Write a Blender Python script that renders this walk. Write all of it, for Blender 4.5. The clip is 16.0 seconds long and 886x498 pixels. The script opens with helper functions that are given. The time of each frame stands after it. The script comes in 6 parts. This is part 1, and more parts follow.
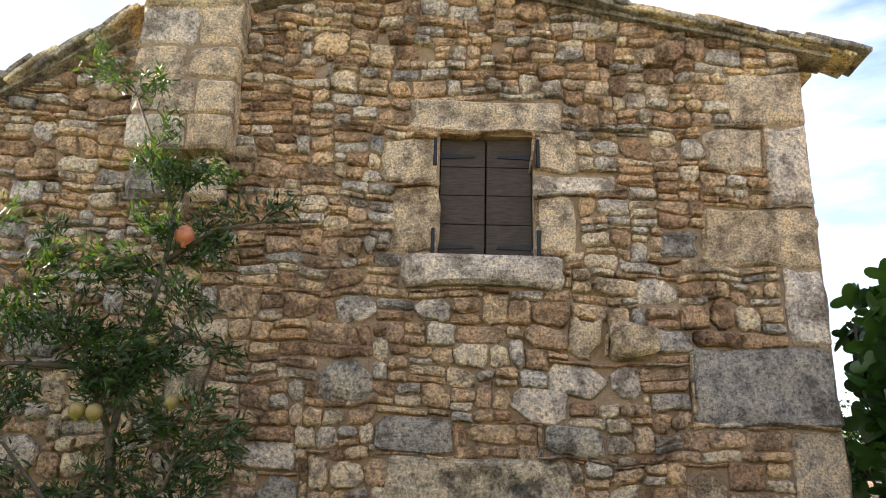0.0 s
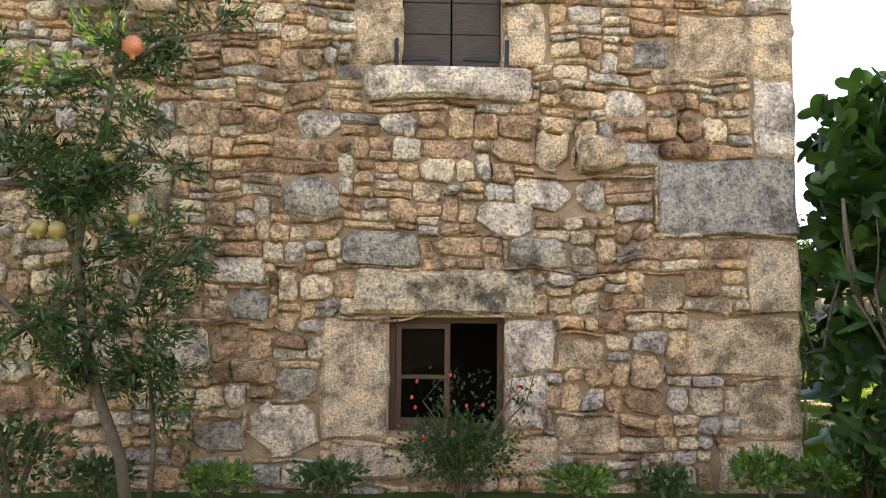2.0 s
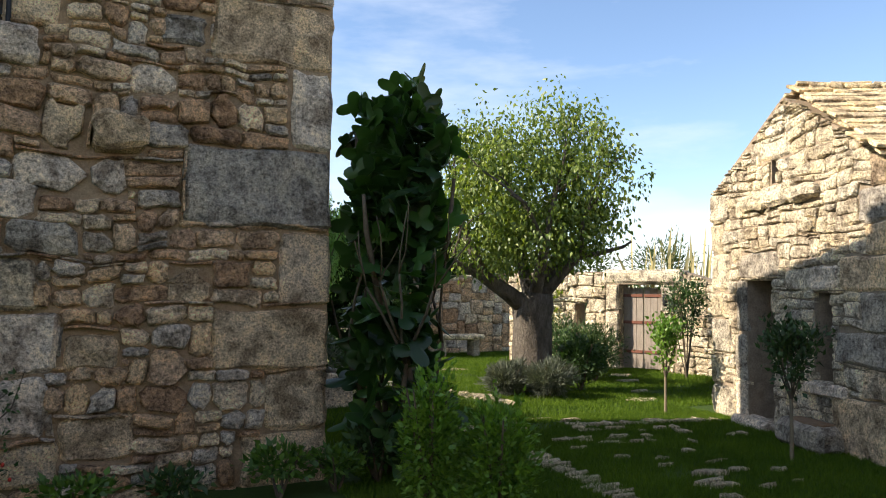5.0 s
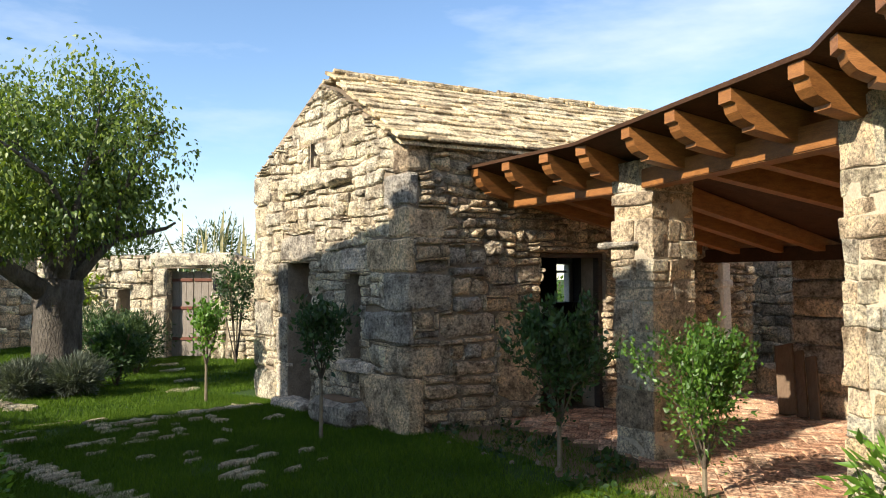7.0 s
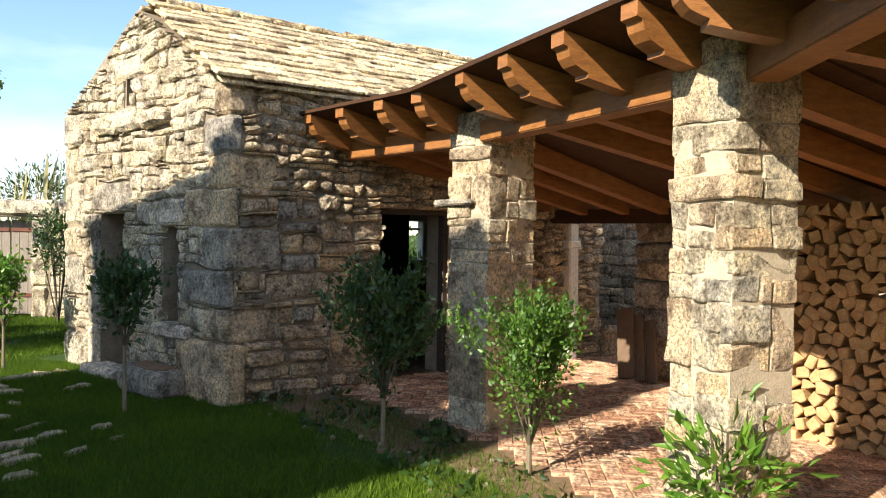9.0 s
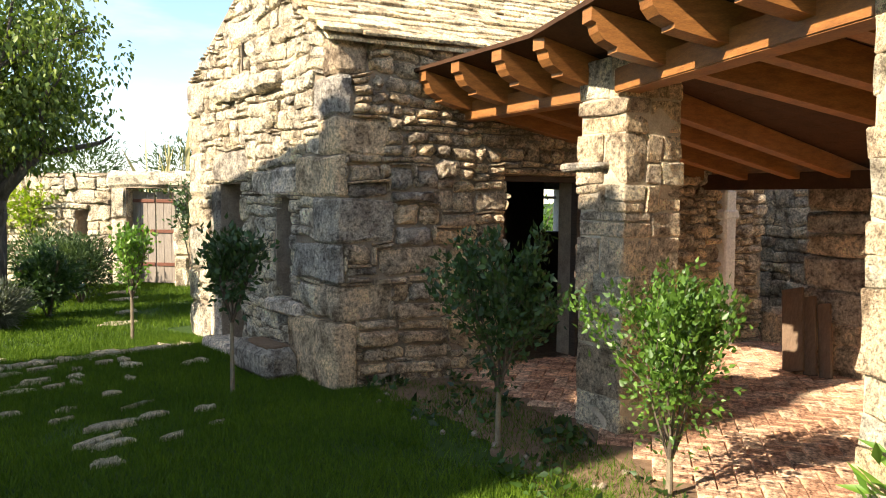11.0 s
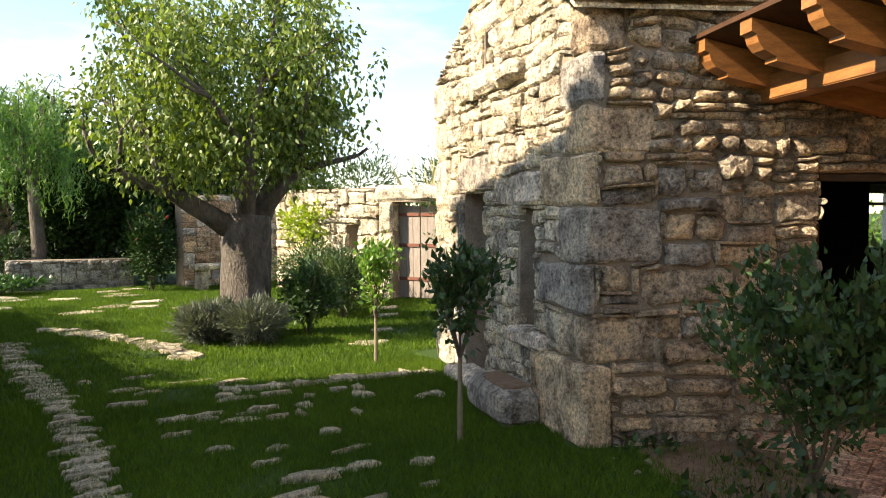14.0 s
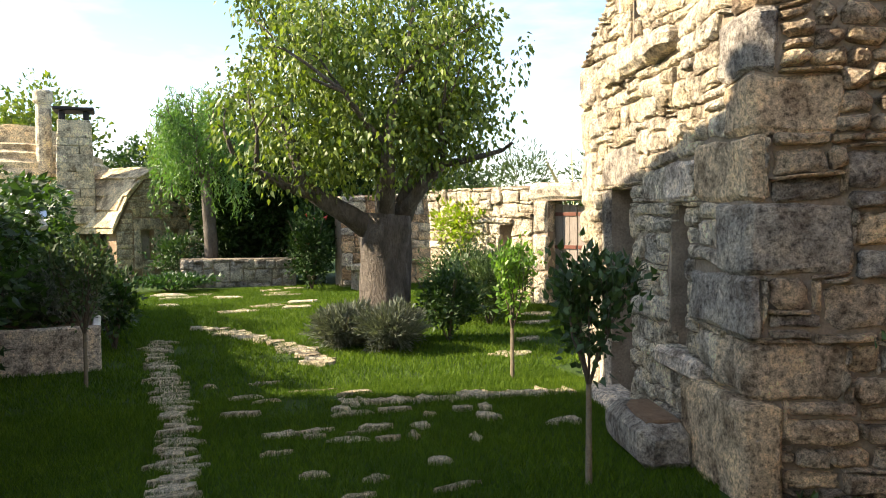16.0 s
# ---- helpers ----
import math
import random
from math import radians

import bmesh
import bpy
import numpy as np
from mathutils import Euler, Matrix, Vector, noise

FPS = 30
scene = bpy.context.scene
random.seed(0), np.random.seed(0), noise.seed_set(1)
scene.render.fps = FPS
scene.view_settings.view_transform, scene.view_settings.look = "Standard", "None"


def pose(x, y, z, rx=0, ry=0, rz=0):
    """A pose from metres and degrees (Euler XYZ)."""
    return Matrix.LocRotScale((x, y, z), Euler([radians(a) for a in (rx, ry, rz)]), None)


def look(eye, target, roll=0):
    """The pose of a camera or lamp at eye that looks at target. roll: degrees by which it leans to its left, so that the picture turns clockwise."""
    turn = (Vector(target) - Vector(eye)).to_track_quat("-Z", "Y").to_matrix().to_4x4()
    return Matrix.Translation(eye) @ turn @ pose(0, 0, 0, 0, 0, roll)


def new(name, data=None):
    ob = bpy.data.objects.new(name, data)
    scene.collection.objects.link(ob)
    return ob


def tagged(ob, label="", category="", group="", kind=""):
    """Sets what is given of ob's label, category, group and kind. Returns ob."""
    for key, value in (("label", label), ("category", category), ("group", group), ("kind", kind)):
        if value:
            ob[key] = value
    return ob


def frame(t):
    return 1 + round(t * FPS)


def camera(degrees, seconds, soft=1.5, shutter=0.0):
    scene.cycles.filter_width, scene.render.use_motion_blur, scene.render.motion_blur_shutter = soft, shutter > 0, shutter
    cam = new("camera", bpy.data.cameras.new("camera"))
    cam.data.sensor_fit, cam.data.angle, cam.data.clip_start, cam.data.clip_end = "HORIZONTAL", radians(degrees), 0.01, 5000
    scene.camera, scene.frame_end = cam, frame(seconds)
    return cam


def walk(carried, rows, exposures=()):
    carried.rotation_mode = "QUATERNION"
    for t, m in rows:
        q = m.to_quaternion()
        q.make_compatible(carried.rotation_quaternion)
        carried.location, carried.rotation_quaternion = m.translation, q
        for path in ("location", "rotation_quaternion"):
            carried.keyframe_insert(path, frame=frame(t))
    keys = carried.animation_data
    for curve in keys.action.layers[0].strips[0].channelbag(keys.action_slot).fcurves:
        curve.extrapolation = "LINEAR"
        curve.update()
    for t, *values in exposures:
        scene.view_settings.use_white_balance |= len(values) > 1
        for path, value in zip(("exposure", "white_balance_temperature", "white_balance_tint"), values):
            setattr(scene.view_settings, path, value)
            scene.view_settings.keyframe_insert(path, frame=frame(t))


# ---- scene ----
cam = camera(59.3, 16.0, soft=1.0)
PATH = [
    (0, (1.067, 0.653, 1.521), (1.047, 2.563, 2.113), 1.5),
    (0.5, (1.094, 0.665, 1.52), (1.065, 2.613, 1.971), 1.5),
    (1, (1.088, 0.702, 1.476), (1.068, 2.679, 1.775), 0.9),
    (1.5, (1.095, 0.721, 1.459), (1.091, 2.712, 1.646), 0.6),
    (2, (1.127, 0.722, 1.478), (1.184, 2.716, 1.624), 0.5),
    (2.5, (1.231, 0.72, 1.544), (1.419, 2.708, 1.66), 0.3),
    (3, (1.378, 0.734, 1.618), (1.754, 2.696, 1.715), 0.1),
    (3.2, (1.428, 0.728, 1.627), (1.862, 2.678, 1.719), 0.1),
    (5.3, (2.314, 0.764, 1.554), (3.379, 2.453, 1.67), 0.2),
    (5.5, (2.391, 0.82, 1.564), (3.593, 2.413, 1.679), -0.0),
    (5.9, (2.453, 0.9, 1.557), (3.88, 2.295, 1.687), 0.1),
    (6, (2.473, 0.926, 1.556), (3.935, 2.286, 1.671), -0.6),
    (6.5, (2.582, 0.944, 1.542), (4.179, 2.143, 1.647), -0.8),
    (7, (2.734, 0.878, 1.554), (4.42, 1.951, 1.627), -0.3),
    (7.5, (2.899, 0.808, 1.55), (4.673, 1.73, 1.598), 0.7),
    (8, (3.059, 0.805, 1.536), (4.901, 1.584, 1.546), 0.8),
    (8.2, (3.138, 0.816, 1.548), (4.992, 1.564, 1.534), 0.9),
    (10.3, (3.966, 0.826, 1.592), (5.714, 1.791, 1.478), 0.8),
    (10.5, (4.045, 0.89, 1.589), (5.774, 1.888, 1.466), 0.9),
    (11, (4.237, 1.01, 1.586), (5.891, 2.127, 1.461), 0.5),
    (11.5, (4.438, 1.085, 1.57), (5.981, 2.352, 1.448), -0.5),
    (12, (4.66, 1.165, 1.572), (6.083, 2.565, 1.452), -0.9),
    (12.5, (4.805, 1.277, 1.555), (6.177, 2.727, 1.427), -0.9),
    (13, (4.944, 1.45, 1.554), (6.283, 2.933, 1.457), -0.8),
    (13.5, (5.13, 1.586, 1.551), (6.409, 3.12, 1.456), -0.9),
    (14, (5.347, 1.707, 1.567), (6.502, 3.337, 1.473), -0.3),
    (14.5, (5.5, 1.827, 1.56), (6.544, 3.53, 1.465), -0.2),
    (15, (5.641, 2.001, 1.568), (6.609, 3.749, 1.473), -0.3),
    (15.5, (5.806, 2.11, 1.554), (6.675, 3.909, 1.463), -1.0),
    (16, (6.046, 2.201, 1.557), (6.81, 4.047, 1.466), -0.5),
]
walk(cam, [(t, look(eye, target, roll)) for t, eye, target, roll in PATH],
     exposures=[(0, 2.1, 7400, 21), (0.5, 2.2, 7400, 21), (1, 2.25, 7400, 21), (1.5, 2.8, 7500, 21), (3.2, 2.6, 7400, 21), (5.3, 1.0, 6500, 12), (6.5, 0.95, 6300, 10), (8.2, 1.12, 6200, 10), (10.3, 1.45, 6600, 11), (12.5, 1.7, 6900, 13), (16, 1.7, 7000, 14)])

# ---- world, sun ----
SUN_TURN, SUN_RISE = -21.0, 33.5     # the way the light travels, degrees from +x, and its height
world = bpy.data.worlds.new("sky")
scene.world = world
world.use_nodes = True
wn = world.node_tree
wn.nodes.clear()
w_out = wn.nodes.new("ShaderNodeOutputWorld")
w_bg = wn.nodes.new("ShaderNodeBackground")
w_sky = wn.nodes.new("ShaderNodeTexSky")
w_sky.sky_type = "NISHITA"
w_sky.sun_disc = False
w_sky.sun_elevation = radians(SUN_RISE)
w_sky.sun_rotation = radians(-90.0 - SUN_TURN)
w_sky.air_density, w_sky.dust_density, w_sky.ozone_density = 1.0, 0.2, 2.6
w_bg.inputs["Strength"].default_value = 0.11
# thin streaked clouds
w_co = wn.nodes.new("ShaderNodeTexCoord")
w_map = wn.nodes.new("ShaderNodeMapping")
w_map.inputs["Scale"].default_value = (1.3, 1.3, 5.0)
w_map.inputs["Rotation"].default_value = (0.25, 0.1, 0.4)
w_noise = wn.nodes.new("ShaderNodeTexNoise")
w_noise.inputs["Scale"].default_value = 1.6
w_noise.inputs["Detail"].default_value = 7.0
w_noise.inputs["Roughness"].default_value = 0.55
w_ramp = wn.nodes.new("ShaderNodeValToRGB")
w_ramp.color_ramp.elements[0].position = 0.44
w_ramp.color_ramp.elements[0].color = (0.0, 0.0, 0.0, 1)
w_ramp.color_ramp.elements[1].position = 0.70
w_ramp.color_ramp.elements[1].color = (0.85, 0.85, 0.85, 1)
w_mix = wn.nodes.new("ShaderNodeMix")
w_mix.data_type = "RGBA"
w_mix.inputs[7].default_value = (4.9, 5.3, 5.9, 1)
wn.links.new(w_co.outputs["Generated"], w_map.inputs["Vector"])
wn.links.new(w_map.outputs["Vector"], w_noise.inputs["Vector"])
wn.links.new(w_noise.outputs["Fac"], w_ramp.inputs["Fac"])
wn.links.new(w_ramp.outputs["Color"], w_mix.inputs[0])
wn.links.new(w_sky.outputs["Color"], w_mix.inputs[6])
wn.links.new(w_mix.outputs[2], w_bg.inputs["Color"])
wn.links.new(w_bg.outputs["Background"], w_out.inputs["Surface"])

sun_data = bpy.data.lights.new("sun", "SUN")
sun_data.energy, sun_data.angle, sun_data.color = 5.0, radians(0.6), (1.0, 0.90, 0.74)
sun = new("sun", sun_data)
_a, _e = radians(SUN_TURN), radians(SUN_RISE)
sun_way = Vector((math.cos(_a) * math.cos(_e), math.sin(_a) * math.cos(_e), -math.sin(_e)))
sun.matrix_world = look((-30, 12, 30), Vector((-30, 12, 30)) + sun_way)


# ---- materials ----
def node_mat(name, rough=0.85):
    m = bpy.data.materials.new(name)
    m.use_nodes = True
    b = m.node_tree.nodes["Principled BSDF"]
    b.inputs["Roughness"].default_value = rough
    b.inputs["Specular IOR Level"].default_value = 0.5 if rough < 0.6 else 0.15
    return m, m.node_tree, b


def add(nt, kind, **values):
    n = nt.nodes.new(kind)
    for k, v in values.items():
        n.inputs[k].default_value = v
    return n


def ramp(nt, fac, stops):
    n = nt.nodes.new("ShaderNodeValToRGB")
    el = n.color_ramp.elements
    while len(el) < len(stops):
        el.new(0.5)
    for e, (p, c) in zip(el, stops):
        e.position, e.color = p, (*c, 1)
    nt.links.new(fac, n.inputs["Fac"])
    return n.outputs["Color"]


def mix(nt, fac, a, b, blend="MIX"):
    n = nt.nodes.new("ShaderNodeMix")
    n.data_type, n.blend_type = "RGBA", blend
    for sock, v in ((0, fac), (6, a), (7, b)):
        if isinstance(v, bpy.types.NodeSocket):
            nt.links.new(v, n.inputs[sock])
        else:
            n.inputs[sock].default_value = v if sock == 0 else (*v, 1)
    return n.outputs[2]


def noise_tex(nt, scale, detail=4.0, rough=0.55, vec=None):
    n = add(nt, "ShaderNodeTexNoise", Scale=scale, Detail=detail, Roughness=rough)
    if vec is None:
        vec = nt.nodes.new("ShaderNodeTexCoord").outputs["Object"]
    nt.links.new(vec, n.inputs["Vector"])
    return n.outputs["Fac"]


def stretch(nt, scale):
    co = nt.nodes.new("ShaderNodeTexCoord")
    mp = nt.nodes.new("ShaderNodeMapping")
    mp.inputs["Scale"].default_value = scale
    nt.links.new(co.outputs["Object"], mp.inputs["Vector"])
    return mp.outputs["Vector"]


def bump(nt, b, height, strength, dist=0.01):
    n = add(nt, "ShaderNodeBump", Strength=strength, Distance=dist)
    nt.links.new(height, n.inputs["Height"])
    nt.links.new(n.outputs["Normal"], b.inputs["Normal"])


def chance(nt):
    """A random number for each piece, whether it is an object or an island of a joined mesh."""
    oi = nt.nodes.new("ShaderNodeObjectInfo")
    ge = nt.nodes.new("ShaderNodeNewGeometry")
    a = nt.nodes.new("ShaderNodeMath")
    a.operation = "ADD"
    nt.links.new(oi.outputs["Random"], a.inputs[0])
    nt.links.new(ge.outputs["Random Per Island"], a.inputs[1])
    f = nt.nodes.new("ShaderNodeMath")
    f.operation = "FRACT"
    nt.links.new(a.outputs[0], f.inputs[0])
    return f.outputs[0]


def stone_mat(name, stops, spots=(0.05, 0.05, 0.045), spot_at=0.64, pale=(0.62, 0.58, 0.5), relief=1.0, grain=34.0):
    m, nt, b = node_mat(name, 0.92)
    base = ramp(nt, chance(nt), stops)
    cloud = noise_tex(nt, 5.0, 6.0, 0.65)
    shade = ramp(nt, cloud, [(0.38, (0.46, 0.43, 0.41)), (0.5, (1, 1, 1)), (0.62, (1.32, 1.28, 1.18))])
    col = mix(nt, 1.0, base, shade, "MULTIPLY")
    fine = noise_tex(nt, grain, 6.0, 0.7)
    g = ramp(nt, fine, [(0.38, (0.16, 0.15, 0.14)), (0.46, (0.85, 0.84, 0.83)), (0.55, (1.2, 1.2, 1.18)), (0.64, (1.7, 1.7, 1.65))])
    col = mix(nt, 0.7, col, mix(nt, 1.0, col, g, "MULTIPLY"))
    grit = noise_tex(nt, grain * 3.2, 5.0, 0.75)
    g2 = ramp(nt, grit, [(0.38, (0.12, 0.11, 0.10)), (0.46, (0.9, 0.9, 0.9)), (0.56, (1.15, 1.15, 1.13)), (0.66, (1.6, 1.6, 1.55))])
    col = mix(nt, 0.58, col, mix(nt, 1.0, col, g2, "MULTIPLY"))
    col = mix(nt, 1.0, col, (1.27, 1.24, 1.20), "MULTIPLY")
    lich = noise_tex(nt, 2.3, 8.0, 0.78)
    f = ramp(nt, lich, [(spot_at, (0, 0, 0)), (spot_at + 0.09, (0.8, 0.8, 0.8))])
    col = mix(nt, f, col, spots)
    f2 = ramp(nt, noise_tex(nt, 9.0, 7.0, 0.75), [(0.63, (0, 0, 0)), (0.74, (0.7, 0.7, 0.7))])
    col = mix(nt, f2, col, pale)
    nt.links.new(col, b.inputs["Base Color"])
    add_h = nt.nodes.new("ShaderNodeMath")
    add_h.operation = "ADD"
    nt.links.new(noise_tex(nt, 24.0, 8.0, 0.75), add_h.inputs[0])
    nt.links.new(fine, add_h.inputs[1])
    bump(nt, b, add_h.outputs[0], relief, 0.05)
    return m


def plain_mat(name, a, b_col, scale=8.0, rough=0.8, relief=0.3, grain=None, metal=0.0, depth=0.006):
    m, nt, b = node_mat(name, rough)
    vec = stretch(nt, grain) if grain else None
    n = noise_tex(nt, scale, 6.0, 0.65, vec)
    col = ramp(nt, n, [(0.3, a), (0.7, b_col)])
    fine = noise_tex(nt, scale * 7, 4.0, 0.6, vec)
    g = ramp(nt, fine, [(0.3, (0.75, 0.75, 0.75)), (0.7, (1.15, 1.15, 1.15))])
    nt.links.new(mix(nt, 1.0, col, g, "MULTIPLY"), b.inputs["Base Color"])
    b.inputs["Metallic"].default_value = metal
    bump(nt, b, fine, relief, depth)
    return m


def leaf_mat(name, dark, light, rough=0.5, trans=0.35):
    m, nt, b = node_mat(name, rough)
    c = ramp(nt, chance(nt), [(0.0, dark), (0.55, tuple((p + q) / 2 for p, q in zip(dark, light))), (1.0, light)])
    n = noise_tex(nt, 1.1, 3.0)
    g = ramp(nt, n, [(0.3, (0.75, 0.8, 0.75)), (0.7, (1.2, 1.15, 1.0))])
    col = mix(nt, 1.0, c, g, "MULTIPLY")
    nt.links.new(col, b.inputs["Base Color"])
    t = nt.nodes.new("ShaderNodeBsdfTranslucent")
    nt.links.new(mix(nt, 1.0, col, (1.5, 1.6, 0.7), "MULTIPLY"), t.inputs["Color"])
    ms = add(nt, "ShaderNodeMixShader", Fac=trans)
    nt.links.new(b.outputs["BSDF"], ms.inputs[1])
    nt.links.new(t.outputs["BSDF"], ms.inputs[2])
    nt.links.new(ms.outputs["Shader"], nt.nodes["Material Output"].inputs["Surface"])
    return m


WARM = [(0.0, (0.30, 0.19, 0.12)), (0.14, (0.48, 0.31, 0.185)), (0.28, (0.62, 0.45, 0.28)), (0.42, (0.43, 0.285, 0.185)),
        (0.56, (0.54, 0.39, 0.26)), (0.70, (0.66, 0.53, 0.37)), (0.82, (0.47, 0.42, 0.36)), (0.92, (0.58, 0.50, 0.41)), (1.0, (0.32, 0.29, 0.26))]
PALE = [(0.0, (0.46, 0.39, 0.28)), (0.3, (0.58, 0.51, 0.38)), (0.6, (0.52, 0.46, 0.36)), (0.85, (0.64, 0.57, 0.44)), (1.0, (0.40, 0.37, 0.31))]
GREY = [(0.0, (0.23, 0.21, 0.18)), (0.3, (0.31, 0.28, 0.235)), (0.6, (0.27, 0.25, 0.22)), (0.85, (0.37, 0.325, 0.26)), (1.0, (0.20, 0.19, 0.17))]
M_WARM = stone_mat("warm_rubble", WARM, spot_at=0.70)
M_BLOCK = stone_mat("dressed_stone", [(0, (0.50, 0.385, 0.255)), (0.5, (0.58, 0.46, 0.32)), (1, (0.53, 0.43, 0.32))], spot_at=0.70, relief=0.9, grain=55)
M_GREYBLOCK = stone_mat("grey_lichen_stone", GREY, spot_at=0.58, relief=0.8)
M_PALE = stone_mat("pale_limestone", PALE, spot_at=0.66, spots=(0.16, 0.15, 0.13), relief=1.0)
M_GREY = stone_mat("grey_limestone", [(0.0, (0.36, 0.285, 0.205)), (0.35, (0.56, 0.45, 0.315)), (0.65, (0.44, 0.37, 0.28)), (1.0, (0.62, 0.48, 0.31))], spot_at=0.62, spots=(0.12, 0.115, 0.10), relief=1.0)
M_SLAB = stone_mat("roof_slab", [(0.0, (0.40, 0.31, 0.19)), (0.35, (0.54, 0.44, 0.28)), (0.7, (0.48, 0.39, 0.26)), (1.0, (0.60, 0.52, 0.36))], spot_at=0.70, spots=(0.2, 0.17, 0.13), relief=0.6)
M_STEP = stone_mat("path_stone", [(0, (0.40, 0.34, 0.24)), (0.5, (0.53, 0.46, 0.33)), (1, (0.62, 0.54, 0.40))], spot_at=0.70, spots=(0.2, 0.18, 0.14), relief=0.8)
M_MORTAR = plain_mat("lime_mortar", (0.31, 0.21, 0.13), (0.48, 0.35, 0.22), 14, 0.95, 1.0, depth=0.02)
M_MORTAR_GREY = plain_mat("earth_mortar", (0.22, 0.17, 0.12), (0.36, 0.29, 0.21), 9, 0.95, 0.8)
M_MORTAR_PALE = plain_mat("pale_mortar", (0.42, 0.34, 0.24), (0.55, 0.46, 0.33), 12, 0.95, 0.8)
M_PLASTER = plain_mat("inner_plaster", (0.30, 0.26, 0.2), (0.40, 0.35, 0.27), 4, 0.95, 0.4)
M_SHUTTER = plain_mat("weathered_board", (0.042, 0.033, 0.026), (0.085, 0.066, 0.052), 6, 0.8, 0.5, (1.5, 1.5, 14))
M_FRAME = plain_mat("brown_window_wood", (0.045, 0.019, 0.010), (0.085, 0.036, 0.018), 8, 0.55, 0.2, (8, 8, 1.5))
M_BEAM = plain_mat("oiled_beam_wood", (0.19, 0.073, 0.018), (0.36, 0.15, 0.04), 3.5, 0.5, 0.25, (2, 2, 9))
# Brown wood darkened so the shade under the pergola roof is in it.
M_BOARD = plain_mat("shade_dark_board_wood", (0.045, 0.021, 0.010), (0.075, 0.036, 0.017), 4, 0.65, 0.3, (2, 2, 2))
M_GATE = plain_mat("grey_door_wood", (0.22, 0.185, 0.15), (0.34, 0.29, 0.24), 5, 0.85, 0.5, (10, 10, 1.2))
M_RUST = plain_mat("red_rail_paint", (0.14, 0.055, 0.038), (0.20, 0.09, 0.06), 12, 0.8, 0.3)
M_IRON = plain_mat("black_iron", (0.012, 0.013, 0.014), (0.03, 0.03, 0.032), 20, 0.5, 0.3, metal=0.6)
M_TAN = stone_mat("tan_sandy_stone", [(0, (0.40, 0.30, 0.19)), (0.5, (0.50, 0.39, 0.26)), (1, (0.44, 0.34, 0.23))], spot_at=0.68, spots=(0.12, 0.105, 0.085), relief=0.8)
M_BRICK = stone_mat("terracotta_paver", [(0, (0.40, 0.225, 0.145)), (0.5, (0.49, 0.30, 0.20)), (1, (0.54, 0.38, 0.265))], spot_at=0.72, spots=(0.15, 0.1, 0.07), pale=(0.45, 0.36, 0.27), relief=0.4)
M_EARTH = plain_mat("brown_earth", (0.15, 0.095, 0.056), (0.25, 0.165, 0.10), 14, 0.98, 1.0)
M_LOG = plain_mat("split_firewood", (0.42, 0.25, 0.11), (0.58, 0.40, 0.20), 10, 0.85, 0.4)
M_LOGBARK = plain_mat("log_bark", (0.10, 0.07, 0.045), (0.2, 0.145, 0.09), 18, 0.95, 0.8)
M_BARK = plain_mat("grey_bark", (0.06, 0.05, 0.04), (0.19, 0.165, 0.135), 6, 0.95, 1.0, (1, 1, 0.45), depth=0.04)
M_TWIG = plain_mat("thin_bark", (0.075, 0.058, 0.042), (0.15, 0.12, 0.085), 20, 0.9, 0.5)
M_STAKE = plain_mat("pale_stem", (0.17, 0.135, 0.09), (0.27, 0.22, 0.145), 15, 0.9, 0.4)
M_GLASS, _nt, _b = node_mat("window_glass", 0.04)
_t = _nt.nodes.new("ShaderNodeBsdfTransparent")
_t.inputs["Color"].default_value = (0.80, 0.84, 0.82, 1)
_g = add(_nt, "ShaderNodeBsdfGlossy", Roughness=0.03)
_fr = add(_nt, "ShaderNodeFresnel", IOR=1.12)
_ms = _nt.nodes.new("ShaderNodeMixShader")
_nt.links.new(_fr.outputs["Fac"], _ms.inputs["Fac"])
_nt.links.new(_t.outputs["BSDF"], _ms.inputs[1])
_nt.links.new(_g.outputs["BSDF"], _ms.inputs[2])
_nt.links.new(_ms.outputs["Shader"], _nt.nodes["Material Output"].inputs["Surface"])
# Near-black colour that stands for shade inside the rooms behind windows.
M_ROOM_SHADE = plain_mat("painted_room_shade", (0.012, 0.011, 0.010), (0.02, 0.018, 0.016), 6, 0.95, 0.2)
M_CURTAIN = plain_mat("brown_door_boards", (0.13, 0.085, 0.055), (0.19, 0.13, 0.085), 4, 0.85, 0.4, (9, 9, 1.0))
# Near-black wall tone: the shade of the unlit room is put into the colour.
M_INNER_SHADE = plain_mat("shade_dark_inner_wall", (0.035, 0.031, 0.027), (0.06, 0.052, 0.045), 4, 0.95, 0.4)
M_WHITE = plain_mat("white_stone_post", (0.62, 0.58, 0.5), (0.74, 0.70, 0.62), 6, 0.85, 0.3)
M_FRUIT = plain_mat("pomegranate_skin", (0.50, 0.13, 0.06), (0.56, 0.25, 0.11), 9, 0.4, 0.1)
M_FRUIT_G = plain_mat("unripe_fruit_skin", (0.25, 0.2, 0.05), (0.33, 0.22, 0.07), 9, 0.4, 0.1)
M_RED = plain_mat("red_berry", (0.5, 0.03, 0.02), (0.6, 0.06, 0.03), 9, 0.4, 0.1)
M_METAL = plain_mat("galvanised_metal", (0.5, 0.52, 0.54), (0.62, 0.64, 0.66), 9, 0.35, 0.05, metal=0.9)
L_FIG = leaf_mat("fig_leaf", (0.012, 0.036, 0.010), (0.048, 0.12, 0.024), 0.42, 0.22)
L_POME = leaf_mat("pomegranate_leaf", (0.016, 0.036, 0.010), (0.055, 0.115, 0.024), 0.45)
